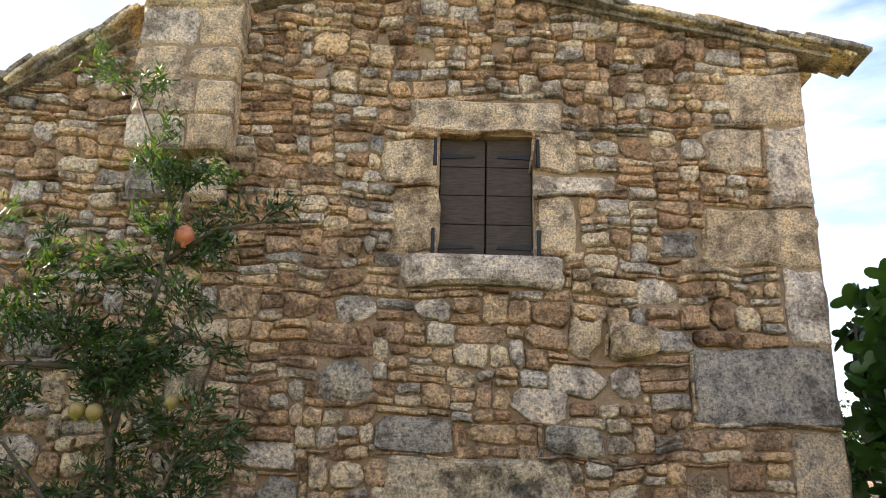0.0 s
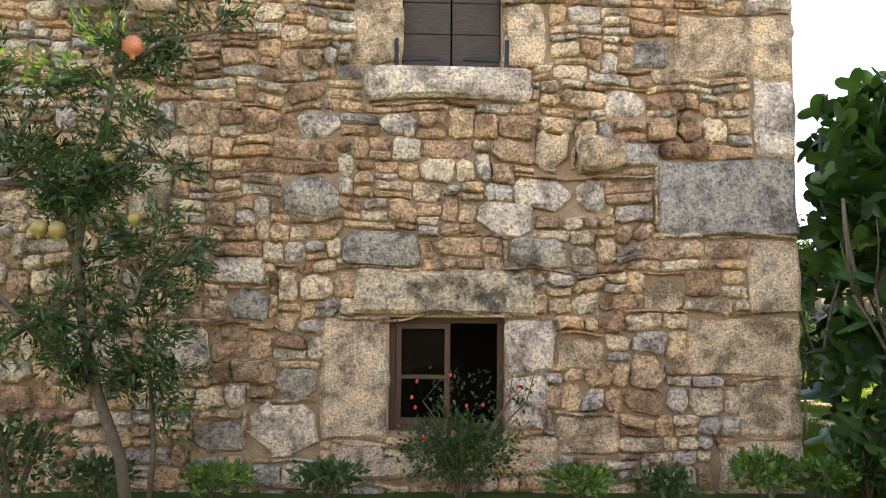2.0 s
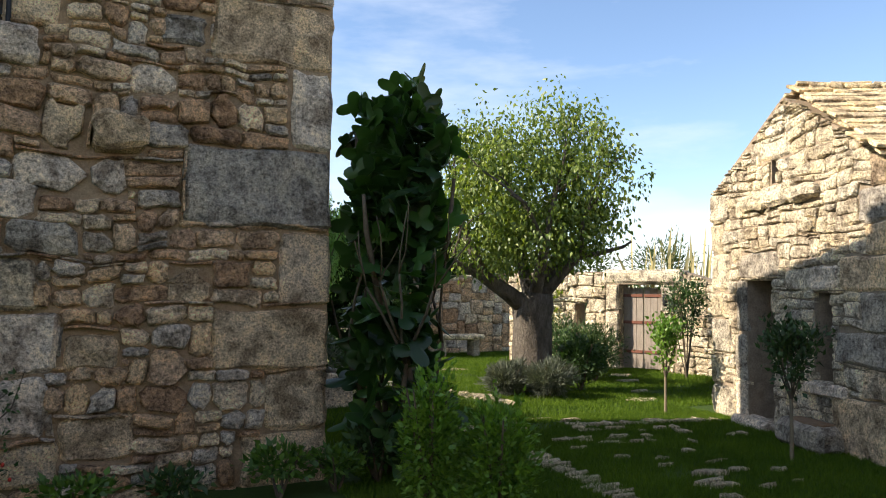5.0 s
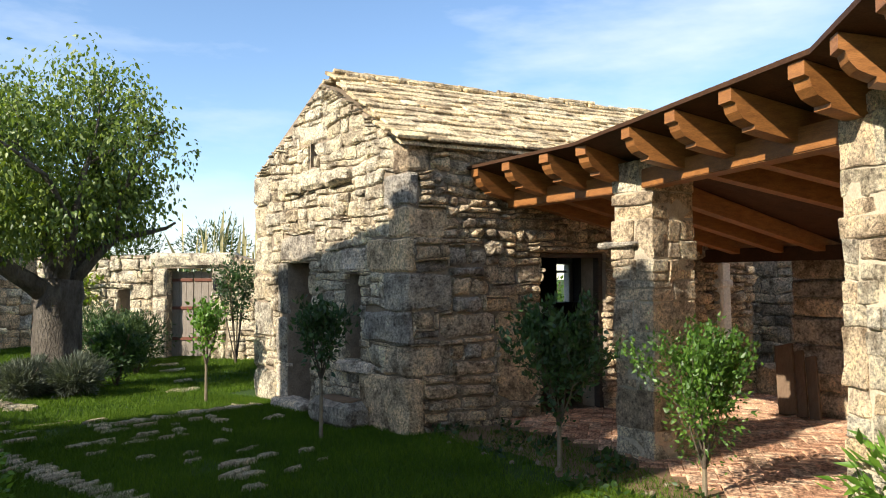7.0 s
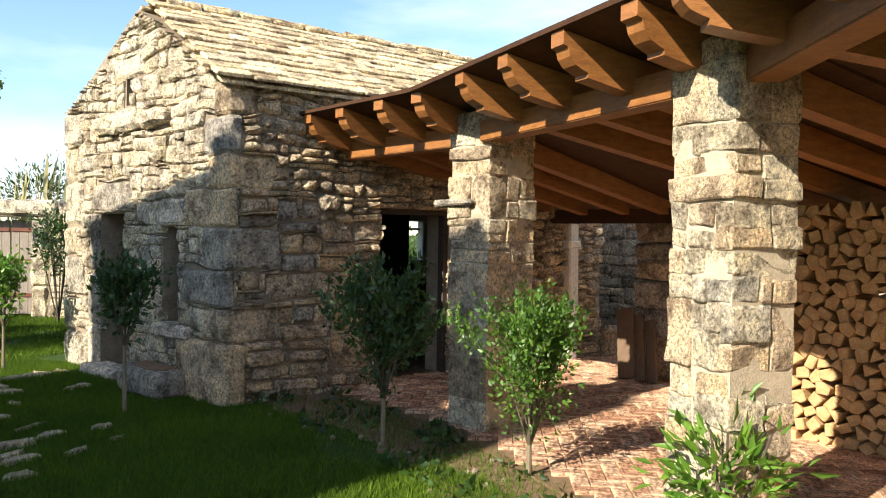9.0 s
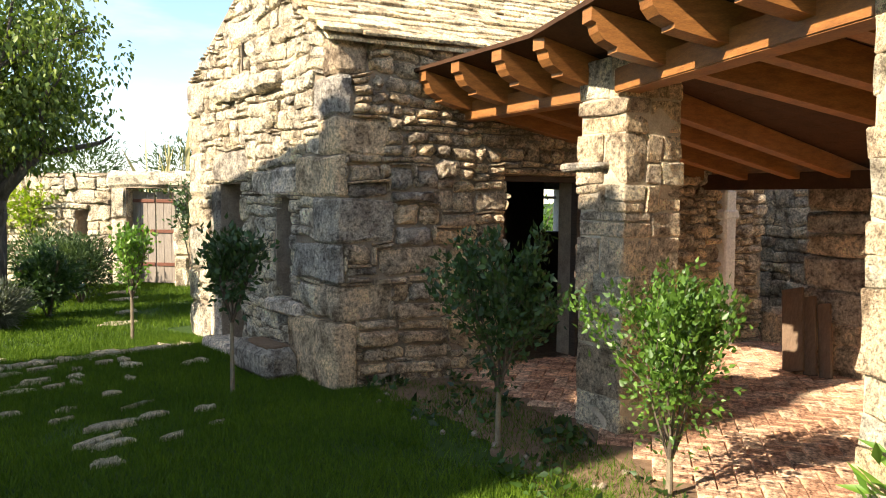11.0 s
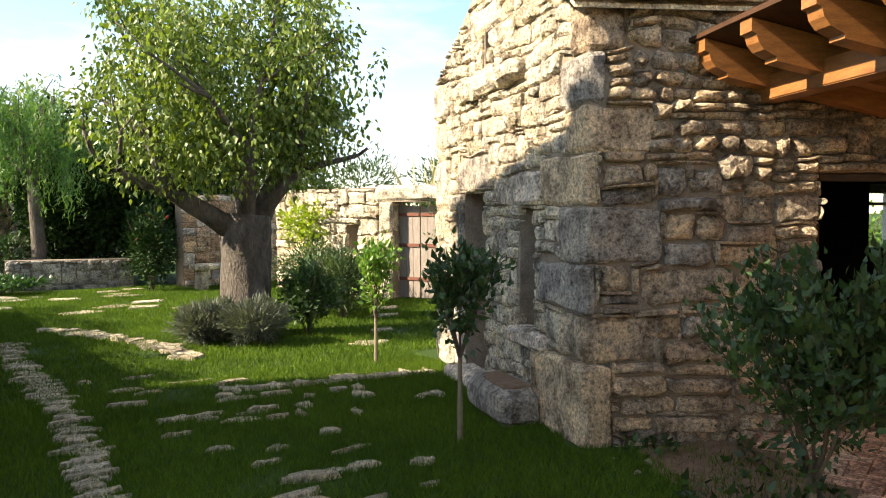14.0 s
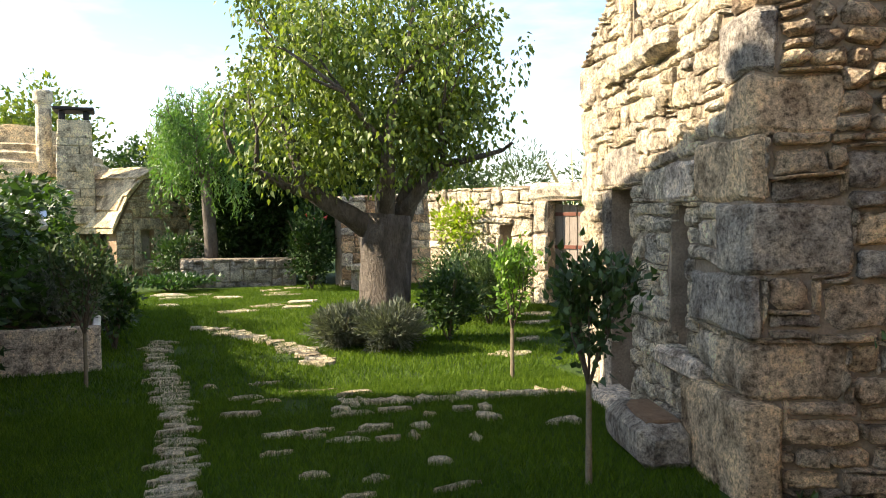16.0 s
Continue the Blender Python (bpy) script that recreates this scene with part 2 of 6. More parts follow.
L_TREE = leaf_mat("broad_tree_leaf", (0.05, 0.095, 0.016), (0.21, 0.27, 0.045), 0.5, 0.28)
L_DARK = leaf_mat("glossy_dark_leaf", (0.022, 0.052, 0.014), (0.058, 0.115, 0.028), 0.55, 0.2)
L_DEEP = leaf_mat("deep_evergreen_leaf", (0.012, 0.030, 0.008), (0.034, 0.070, 0.017), 0.65, 0.12)
L_BRIGHT = leaf_mat("bright_shoot_leaf", (0.07, 0.16, 0.02), (0.17, 0.30, 0.04), 0.45)
L_SHOOT = leaf_mat("young_shoot_leaf", (0.045, 0.10, 0.018), (0.13, 0.24, 0.035), 0.45)
L_WILLOW = leaf_mat("feathery_leaf", (0.07, 0.15, 0.035), (0.13, 0.25, 0.06), 0.5)
L_GREYGREEN = leaf_mat("lavender_leaf", (0.085, 0.10, 0.085), (0.20, 0.22, 0.195), 0.7, 0.15)
L_SAGE = leaf_mat("sage_leaf", (0.04, 0.07, 0.03), (0.105, 0.15, 0.07), 0.6, 0.2)
L_LEMON = leaf_mat("yellow_green_leaf", (0.14, 0.22, 0.02), (0.32, 0.40, 0.03), 0.45)
L_GRASS = leaf_mat("grass_blade", (0.038, 0.080, 0.006), (0.115, 0.185, 0.016), 0.7, 0.25)
L_REED = leaf_mat("dry_reed", (0.35, 0.30, 0.16), (0.45, 0.40, 0.24), 0.7, 0.2)


# ---- builders ----
RNG = random.Random(7)
NRG = np.random.default_rng(11)
BASE = {}


def thing(name, at, label, category, group="", kind=""):
    ob = new(name)
    ob.empty_display_size = 0.2
    ob.location = at
    BASE[ob] = Vector(at)
    return tagged(ob, label, category, group, kind)


def link(name, me, material, parent=None, label=""):
    me.materials.append(material)
    ob = new(name, me)
    if parent is not None:
        ob.parent = parent
        BASE[ob] = BASE[parent]
        me.transform(Matrix.Translation(-BASE[parent]))
    else:
        BASE[ob] = Vector((0, 0, 0))
    if label:
        ob["label"] = label
    return ob


def part(name, bm, material, parent=None, label="", smooth=False):
    """One mesh object from a bmesh in world places, under a thing or a part."""
    me = bpy.data.meshes.new(name)
    bmesh.ops.recalc_face_normals(bm, faces=bm.faces[:])
    bm.to_mesh(me)
    bm.free()
    if smooth:
        me.polygons.foreach_set("use_smooth", [True] * len(me.polygons))
    return link(name, me, material, parent, label)


def raw(name, verts, faces, material, parent=None, label="", smooth=False):
    me = bpy.data.meshes.new(name)
    me.from_pydata([tuple(v) for v in verts], [], faces)
    if smooth:
        me.polygons.foreach_set("use_smooth", [True] * len(me.polygons))
    me.update()
    return link(name, me, material, parent, label)


def raw_np(name, verts, faces, material, parent=None, label=""):
    """Fast mesh from arrays: verts (n, 3), faces (m, k)."""
    me = bpy.data.meshes.new(name)
    n, (m, k) = len(verts), faces.shape
    me.vertices.add(n)
    me.vertices.foreach_set("co", np.ascontiguousarray(verts, dtype=np.float32).ravel())
    me.loops.add(m * k)
    me.loops.foreach_set("vertex_index", np.ascontiguousarray(faces, dtype=np.int32).ravel())
    me.polygons.add(m)
    me.polygons.foreach_set("loop_start", np.arange(0, m * k, k, dtype=np.int32))
    me.update(calc_edges=True)
    return link(name, me, material, parent, label)


def frame_of(p, d):
    """A wall's frame: local x along d, y out of the wall's face, z up."""
    dx, dy = d[0] / math.hypot(*d), d[1] / math.hypot(*d)
    return Matrix(((dx, dy, 0, p[0]), (dy, -dx, 0, p[1]), (0, 0, 1, 0), (0, 0, 0, 1)))


def box_into(bm, x0, y0, z0, x1, y1, z1, m=None):
    r = bmesh.ops.create_cube(bm, size=1)
    mm = Matrix.Translation(((x0 + x1) / 2, (y0 + y1) / 2, (z0 + z1) / 2)) @ Matrix.Diagonal((abs(x1 - x0), abs(y1 - y0), abs(z1 - z0), 1))
    bmesh.ops.transform(bm, matrix=(m @ mm) if m is not None else mm, verts=r["verts"])
    return r["verts"]


def bevel_box(x0, y0, z0, x1, y1, z1, m=None, bev=0.008, seg=2):
    bm = bmesh.new()
    box_into(bm, x0, y0, z0, x1, y1, z1, m)
    bmesh.ops.bevel(bm, geom=bm.edges[:], offset=bev, segments=seg, affect="EDGES")
    return bm


def rock(x0, y0, z0, x1, y1, z1, m, rough=0.012, bev=0.03, cuts=3):
    """A dressed or worn block with uneven faces and soft edges."""
    bm = bmesh.new()
    box_into(bm, x0, y0, z0, x1, y1, z1)
    bmesh.ops.bevel(bm, geom=bm.edges[:], offset=min(bev, 0.3 * min(abs(x1 - x0), abs(y1 - y0), abs(z1 - z0))), segments=1, affect="EDGES")
    bmesh.ops.triangulate(bm, faces=bm.faces[:])
    if cuts:
        bmesh.ops.subdivide_edges(bm, edges=[e for e in bm.edges if e.calc_length() > 0.12], cuts=cuts - 1, use_grid_fill=True)
    for v in bm.verts:
        q = noise.noise_vector(Vector(v.co) * 5.0 + Vector((x0 * 3.1, z0 * 5.7, y0))) * rough * 1.6
        v.co += q + noise.noise_vector(v.co * 17.0) * rough * 0.6
    bmesh.ops.transform(bm, matrix=m, verts=bm.verts[:])
    return bm


def slab_wall(bm, m, w, prof, thick, holes):
    """A wall's body with its openings cut through; prof: the top as (s, z) points."""
    cuts = sorted({0.0, w, *[p[0] for p in prof], *[h[0] for h in holes], *[h[2] for h in holes]})
    cuts = [c for c in cuts if 0 <= c <= w]

    def top(s):
        for (a, za), (b, zb) in zip(prof, prof[1:]):
            if a <= s <= b:
                return za + (zb - za) * (s - a) / max(1e-6, b - a)
        return prof[-1][1]

    for a, b in zip(cuts, cuts[1:]):
        if b - a < 1e-4:
            continue
        mid = (a + b) / 2
        z = -0.3
        for h in sorted([h for h in holes if h[0] <= mid <= h[2]], key=lambda h: h[1]):
            if h[1] > z:
                box_into(bm, a, -thick, z, b, 0, h[1], m)
            z = h[3]
        vs = [bm.verts.new(m @ Vector(c)) for c in ((a, 0, z), (b, 0, z), (b, 0, top(b - 1e-5)), (a, 0, top(a + 1e-5)),
                                                     (a, -thick, z), (b, -thick, z), (b, -thick, top(b - 1e-5)), (a, -thick, top(a + 1e-5)))]
        for f in ((0, 1, 2, 3), (7, 6, 5, 4), (0, 4, 5, 1), (1, 5, 6, 2), (2, 6, 7, 3), (3, 7, 4, 0)):
            bm.faces.new([vs[i] for i in f])
    return top


def stone_shape(s0, z0, s1, z1, m, out=0.03, rng=RNG, warp=0.02, gap=0.003, square=0.5, bulge=0.018):
    """One rubble stone: an angular uneven outline, a broken face of facets and sides that run into the mortar."""
    cx, cz, w, h = (s0 + s1) / 2, (z0 + z1) / 2, (s1 - s0) / 2 - gap, (z1 - z0) / 2 - gap
    j = min(w, h)
    ring = []
    for sx, sz, flip in ((1, 1, 0), (-1, 1, 1), (-1, -1, 0), (1, -1, 1)):
        cut = j * square * rng.uniform(0.25, 1.5)
        two = [(sx * w, sz * (h - cut * rng.uniform(0.5, 1))), (sx * (w - cut), sz * h)]
        ring += two[::-1] if flip else two
        if flip == 0:
            ring += [(sx * w * 0.34, sz * h * rng.uniform(0.86, 1.06)), (-sx * w * 0.34, sz * h * rng.uniform(0.86, 1.06))]
        else:
            ring += [(sx * w * rng.uniform(0.9, 1.04), 0.0)]
    ring = [(x + rng.uniform(-0.1, 0.1) * j, z + rng.uniform(-0.1, 0.1) * j) for x, z in ring]
    n = len(ring)
    tilt, lean, b = rng.uniform(-0.06, 0.06), rng.uniform(-0.10, 0.10), rng.uniform(0.2, 1.2) * bulge
    o = out * rng.uniform(0.35, 1.25)
    inset = min(0.013, 0.25 * j)
    vs = []
    for kx, kz, dep in ((1, 1, -0.05), (1, 1, o * 0.5), (1 - inset / w, 1 - inset / h, o), (0.52, 0.52, o + b * 0.8), (0, 0, o + b)):
        for x, z in ring if kx else [(0, 0)]:
            x, z = x * kx, z * kz
            q = noise.noise_vector(Vector((cx + x, cz + z, 3.3)) * 2.2) * warp + noise.noise_vector(Vector(((cx + x) * 0.7, (cz + z) * 0.7, 8.1))) * warp * 1.3 + noise.noise_vector(Vector(((cx + x) * 6.5, (cz + z) * 6.5, 1.7))) * warp * 0.45
            d = dep + (0 if dep < 0 else x * tilt + z * lean + rng.uniform(-0.006, 0.006))
            vs.append(m @ Vector((cx + x + q.x, d, cz + z + q.y)))
    fs = []
    for r in range(3):
        for i in range(n):
            fs.append((r * n + i, r * n + (i + 1) % n, (r + 1) * n + (i + 1) % n, (r + 1) * n + i))
    for i in range(n):
        fs.append((3 * n + i, 3 * n + (i + 1) % n, 4 * n))
    return vs, fs


def pack(w, top, taken, cell, ws, hs, rng, zmin=-0.1, low=-1.0):
    """Fills a wall with stones of chance sizes that fit together, round what is taken."""
    zmax = max(top(s) for s in np.linspace(0.001, w - 0.001, 40))
    nx, nz = int(w / cell), int((zmax - zmin) / cell)
    full = np.zeros((nx, nz), bool)
    for i in range(nx):
        t = top((i + 0.5) * cell)
        full[i, max(0, int((t - zmin) / cell)):] = True
    for a, z0, b, z1 in taken:
        full[max(0, round(a / cell)):max(0, round(b / cell)), max(0, round((z0 - zmin) / cell)):max(0, round((z1 - zmin) / cell))] = True
    out = []
    k = 0
    while k < nz:
        course = rng.randint(*hs) + (rng.randint(1, 2) if zmin + k * cell < low else 0)
        i = 0
        while i < nx:
            if full[i, k]:
                i += 1
                continue
            ww = int(rng.triangular(ws[0], ws[1], ws[0] * 1.2))
            e = i
            while e < nx and not full[e, k] and e - i < ww:
                e += 1
            r = e
            while r < nx and not full[r, k] and r - e < ws[0]:
                r += 1
            if r - e < ws[0]:
                e = r
            tall = course + (rng.randint(1, max(1, hs[1] // 2)) if rng.random() < 0.28 else 0)
            h = 1
            while h < tall and k + h < nz and not full[i:e, k + h].any():
                h += 1
            full[i:e, k:k + h] = True
            if h >= 5 and e - i > ws[0] * 1.2 and rng.random() < 0.35:
                c = h // 2
                out.append((i * cell, zmin + k * cell, e * cell, zmin + (k + c) * cell))
                out.append((i * cell, zmin + (k + c) * cell, e * cell, zmin + (k + h) * cell))
            else:
                out.append((i * cell, zmin + k * cell, e * cell, zmin + (k + h) * cell))
            i = e
        k += course
    for k in range(nz):                      # the gaps that are left
        i = 0
        while i < nx:
            if full[i, k]:
                i += 1
                continue
            e = i
            while e < nx and not full[e, k] and e - i < ws[1]:
                e += 1
            h = 1
            while h < hs[1] and k + h < nz and not full[i:e, k + h].any():
                h += 1
            full[i:e, k:k + h] = True
            if (e - i) * h > 2:
                out.append((i * cell, zmin + k * cell, e * cell, zmin + (k + h) * cell))
            i = e
    return out


def rubble(parent, m, stones, material, near, rng, limit=300, **kw):
    """Stones as pieces of their wall where near(s, z) says so, the rest joined."""
    count, vs, fs = 0, [], []
    for s in stones:
        v, f = stone_shape(*s, m, rng=rng, **kw)
        if count < limit and near((s[0] + s[2]) / 2, (s[1] + s[3]) / 2) and min(s[2] - s[0], s[3] - s[1]) > 0.05:
            raw("stone", v, f, material, parent)
            count += 1
        else:
            o = len(vs)
            vs += v
            fs += [tuple(i + o for i in g) for g in f]
    if vs:
        tagged(raw("rubble_stones", vs, fs, material, parent), kind="stuff")


def tube(bm, pts, radii, sides=8, wob=0.0):
    rings = []
    for i, (p, r) in enumerate(zip(pts, radii)):
        p = Vector(p)
        d = (Vector(pts[min(i + 1, len(pts) - 1)]) - Vector(pts[max(i - 1, 0)])).normalized()
        x = d.cross(Vector((0.31, 0.9, 0.2))).normalized()
        y = d.cross(x)
        ring = []
        for k in range(sides):
            a = k * math.tau / sides
            rr = r * (1 + wob * noise.noise(p * 3.1 + Vector((math.cos(a), math.sin(a), 0)) * 1.7))
            ring.append(bm.verts.new(p + (x * math.cos(a) + y * math.sin(a)) * rr))
        rings.append(ring)
    for a, b in zip(rings, rings[1:]):
        for k in range(sides):
            bm.faces.new((a[k], a[(k + 1) % sides], b[(k + 1) % sides], b[k]))
    bm.faces.new(rings[0][::-1])
    bm.faces.new(rings[-1])


LEAF = np.array([(0, 0, 0), (0.28, 0.30, 0.05), (0, 1.0, -0.10), (-0.28, 0.30, 0.05)])
LEAF_F = np.array([(0, 1, 2), (0, 2, 3)])
LONG = np.array([(0, 0, 0), (0.13, 0.4, 0.03), (0, 1.0, -0.12), (-0.13, 0.4, 0.03)])
SPIKE = LONG * np.array((0.45, 1.0, 1.0))
_lobes = []
for _i in range(25):
    _t = _i / 24
    _ang = -2.5 + 5.0 * _t
    _rad = 0.26 + 0.44 * (0.5 + 0.5 * math.cos(_ang * 3.77)) ** 0.8 + 0.12 * math.cos(_ang * 0.6)
    _lobes.append((math.sin(_ang) * _rad, 0.45 + math.cos(_ang) * _rad, 0.05 * math.cos(_ang * 3.6) - 0.12 * _rad))
FIGLEAF = np.array([(0, 0.42, 0.06), (0, 0, 0), *_lobes])
FIGLEAF_F = np.array([(0, i, i + 1) for i in range(2, 26)] + [(0, 1, 2), (0, 26, 1)])


def leaves(name, pos, dirs, size, material, parent, shape=LEAF, faces=LEAF_F, spread=0.7, up=0.5, label=""):
    """Many leaves in one mesh: each grows from its place along its direction, its face turned mostly upwards."""
    n = len(pos)
    d = dirs + NRG.normal(0, spread, (n, 3))
    d /= np.linalg.norm(d, axis=1, keepdims=True) + 1e-9
    nrm = NRG.normal(0, 0.6, (n, 3)) + np.array((0, 0, up))
    x = np.cross(d, nrm)
    x /= np.linalg.norm(x, axis=1, keepdims=True) + 1e-9
    z = np.cross(x, d)
    sz = size * NRG.uniform(0.6, 1.25, (n, 1, 1))
    v = (x[:, None, :] * shape[None, :, 0:1] + d[:, None, :] * shape[None, :, 1:2] + z[:, None, :] * shape[None, :, 2:3]) * sz + pos[:, None, :]
    f = faces[None] + (np.arange(n) * len(shape))[:, None, None]
    return raw_np(name, v.reshape(-1, 3), f.reshape(-1, faces.shape[1]), material, parent, label)


# ---- ground ----
M_GROUND, _nt, _b = node_mat("lawn_soil", 0.97)
_n1 = noise_tex(_nt, 0.9, 6.0, 0.7)
_n2 = noise_tex(_nt, 16.0, 5.0, 0.7)
_c = mix(_nt, _n2, (0.022, 0.045, 0.008), (0.05, 0.085, 0.016))
_f = ramp(_nt, _n1, [(0.60, (0, 0, 0)), (0.75, (0.7, 0.7, 0.7))])
_nt.links.new(mix(_nt, _f, _c, (0.075, 0.058, 0.03)), _b.inputs["Base Color"])
bump(_nt, _b, _n2, 0.8, 0.02)
bm = bmesh.new()
bmesh.ops.create_grid(bm, x_segments=60, y_segments=60, size=400)
ground = tagged(part("ground", bm, M_GROUND), "green lawn and soil reaching into the distance", "ground", kind="structure")

# ---- frames of the walls ----
FAC = frame_of((-7.0, 7.06), (1, 0))                 # farmhouse front; s = x + 7
C0 = Vector((9.13, 5.37))
gd = Vector((0.97, 3.13)).normalized()
sd = Vector((0.8746, -0.4848)).normalized()
GAB = Matrix(((gd.x, -gd.y, 0, C0.x), (gd.y, gd.x, 0, C0.y), (0, 0, 1, 0), (0, 0, 0, 1)))   # y out: to the west
SIDE = Matrix(((sd.x, sd.y, 0, C0.x), (sd.y, -sd.x, 0, C0.y), (0, 0, 1, 0), (0, 0, 0, 1)))  # y out: to the yard

# ---- farmhouse ----
farm = thing("farmhouse", (0.0, 7.3, 0), "old rubble stone farmhouse with shuttered and glazed windows", "house")
SX = 7.0
shutter_hole = (0.95 + SX, 3.46, 1.78 + SX, 4.58)
window_hole = (0.88 + SX, 0.46, 1.82 + SX, 1.385)
niche = (-1.43 + SX, 3.86, -1.21 + SX, 4.24)
prof = [(0.0, 2.3), (5.05, 5.52), (7.6, 6.2), (9.11, 6.02), (11.24, 5.50)]
bm = bmesh.new()
farm_top = slab_wall(bm, FAC, 11.24, prof, 0.20, [shutter_hole, window_hole])
box_into(bm, 10.94, -2.95, -0.3, 11.22, -0.20, 5.38, FAC)
box_into(bm, 0, -2.95, -0.3, 0.5, -0.20, 2.2, FAC)
box_into(bm, 0.5, -2.95, -0.3, 10.94, -2.7, 5.38, FAC)
farm_wall = part("wall", bm, M_MORTAR, farm, "rubble wall in warm lime mortar")
blocks = [  # s0, z0, s1, z1, proud, kind
    (0.44, 4.11, 0.95, 4.54, 0.03, 0), (0.54, 3.46, 0.95, 4.10, 0.03, 0), (1.79, 4.22, 2.19, 4.63, 0.03, 0), (1.78, 4.02, 2.51, 4.21, 0.02, 2),
    (1.79, 3.47, 2.15, 4.01, 0.03, 0), (0.66, 4.59, 2.06, 4.92, 0.04, 0), (0.65, 3.17, 2.02, 3.45, 0.09, 2),
    (3.55, 4.74, 4.25, 5.27, 0.03, 0), (3.30, 4.28, 3.83, 4.70, 0.03, 0), (3.85, 3.95, 4.25, 4.72, 0.03, 2), (3.23, 3.40, 4.25, 3.93, 0.03, 0),
    (3.88, 2.72, 4.25, 3.39, 0.03, 2), (3.05, 2.06, 4.25, 2.70, 0.045, 1), (3.81, 1.42, 4.25, 2.05, 0.03, 0), (3.30, 0.91, 4.25, 1.40, 0.03, 0),
    (3.73, 0.42, 4.25, 0.90, 0.03, 0), (3.54, -0.1, 4.25, 0.41, 0.04, 0),
    (0.33, 0.40, 0.875, 1.385, 0.035, 0), (1.825, 0.93, 2.21, 1.385, 0.035, 2), (1.825, 0.48, 2.18, 0.92, 0.035, 2), (0.58, 1.40, 2.07, 1.77, 0.06, 3),
    (0.42, 0.10, 1.30, 0.39, 0.03, 0), (1.31, 0.14, 2.25, 0.45, 0.03, 0),
    (0.01, 2.19, 0.46, 2.54, 0.03, 1), (0.48, 1.79, 1.11, 2.08, 0.03, 1), (1.57, 2.03, 2.06, 2.34, 0.03, 2), (1.87, 2.27, 2.38, 2.56, 0.03, 2), (2.39, 2.27, 2.64, 2.56, 0.03, 2),
    (2.37, 2.59, 2.76, 2.86, 0.17, 0), (1.87, 1.79, 2.33, 2.05, 0.03, 1), (-0.24, 0.26, 0.32, 0.70, 0.03, 2), (-0.04, 0.72, 0.32, 0.97, 0.03, 1),
    (-0.64, 0.30, -0.27, 0.56, 0.03, 1), (-0.43, 1.35, -0.12, 1.63, 0.03, 1), (-0.55, 1.66, -0.14, 1.90, 0.03, 2), (-2.61, 2.49, -2.06, 2.91, 0.03, 1),
    (-2.54, 1.54, -2.20, 1.88, 0.03, 2), (2.84, 3.46, 3.20, 3.71, 0.03, 1), (2.24, 0.28, 2.75, 0.62, 0.03, 0), (2.25, 0.95, 2.62, 1.22, 0.03, 0),
    (-1.25, 2.15, -0.92, 2.62, 0.08, 0), (2.62, 3.05, 2.95, 3.3, 0.03, 2), (2.95, 1.40, 3.28, 1.72, 0.03, 0), (2.05, 2.6, 2.33, 2.95, 0.03, 0),
    (-1.7, 1.0, -1.2, 1.3, 0.03, 2), (-1.0, 0.95, -0.55, 1.3, 0.03, 2)]
M_MIDBLOCK = stone_mat("mottled_grey_stone", [(0, (0.42, 0.36, 0.295)), (0.5, (0.50, 0.43, 0.35)), (1, (0.44, 0.385, 0.32))], spot_at=0.64, relief=0.7)
M_LINTEL = stone_mat("blackened_lintel_stone", [(0, (0.38, 0.31, 0.22)), (1, (0.42, 0.35, 0.25))], spot_at=0.53, spots=(0.035, 0.034, 0.03), relief=0.8)
BLOCK_MAT = (M_BLOCK, M_GREYBLOCK, M_MIDBLOCK, M_LINTEL)
_q = random.Random(2)
for a, z0, b, z1, out, k in blocks:
    if a < 3.0 and out <= 0.03 and z0 < 3.4 and not (0.3 < a < 2.3 and z1 < 1.4):
        raw("stone", *stone_shape(a + SX, z0, b + SX, z1, FAC, 0.055, _q, 0.03, 0.004, 0.75, 0.03), BLOCK_MAT[k], farm_wall)
    else:
        part("block", rock(a + SX + 0.008, -0.10, z0 + 0.004, b + SX - 0.004, out + 0.012, z1 - 0.004, FAC, 0.028, 0.035, 4), BLOCK_MAT[k], farm_wall, smooth=False)
taken = [shutter_hole, window_hole, (-1.74 + SX, 4.26, -0.90 + SX, 9), niche] + [(a + SX, z0, b + SX, z1) for a, z0, b, z1, *_ in blocks]
holes_small = [(-0.22, 5.13, -0.12, 5.25), (0.32, 5.5, 0.42, 5.62), (1.42, 5.42, 1.55, 5.55), (0.70, 5.35, 0.86, 5.46)]
taken += [(a + SX, z0, b + SX, z1) for a, z0, b, z1 in holes_small]
_r = random.Random(3)
stones = pack(11.24, farm_top, taken, 0.032, (4, 13), (2, 5), _r, low=2.9)
rubble(farm_wall, FAC, [s for s in stones if s[2] > 3.0], M_WARM, lambda s, z: abs(s - 8.6) < 1.9 and 0.3 < z < 3.3, _r, out=0.058, warp=0.05, gap=0.005, square=0.62, bulge=0.016)
# chimney breast on corbels
CB = (-1.78 + SX, -0.87 + SX)
bm = bmesh.new()
box_into(bm, CB[0] + 0.03, -0.3, 4.27, CB[1] - 0.03, 0.27, 6.15, FAC)
breast = part("chimney_breast", bm, M_MORTAR, farm, "projecting chimney breast of dressed stone")
_r = random.Random(5)
z = 4.26
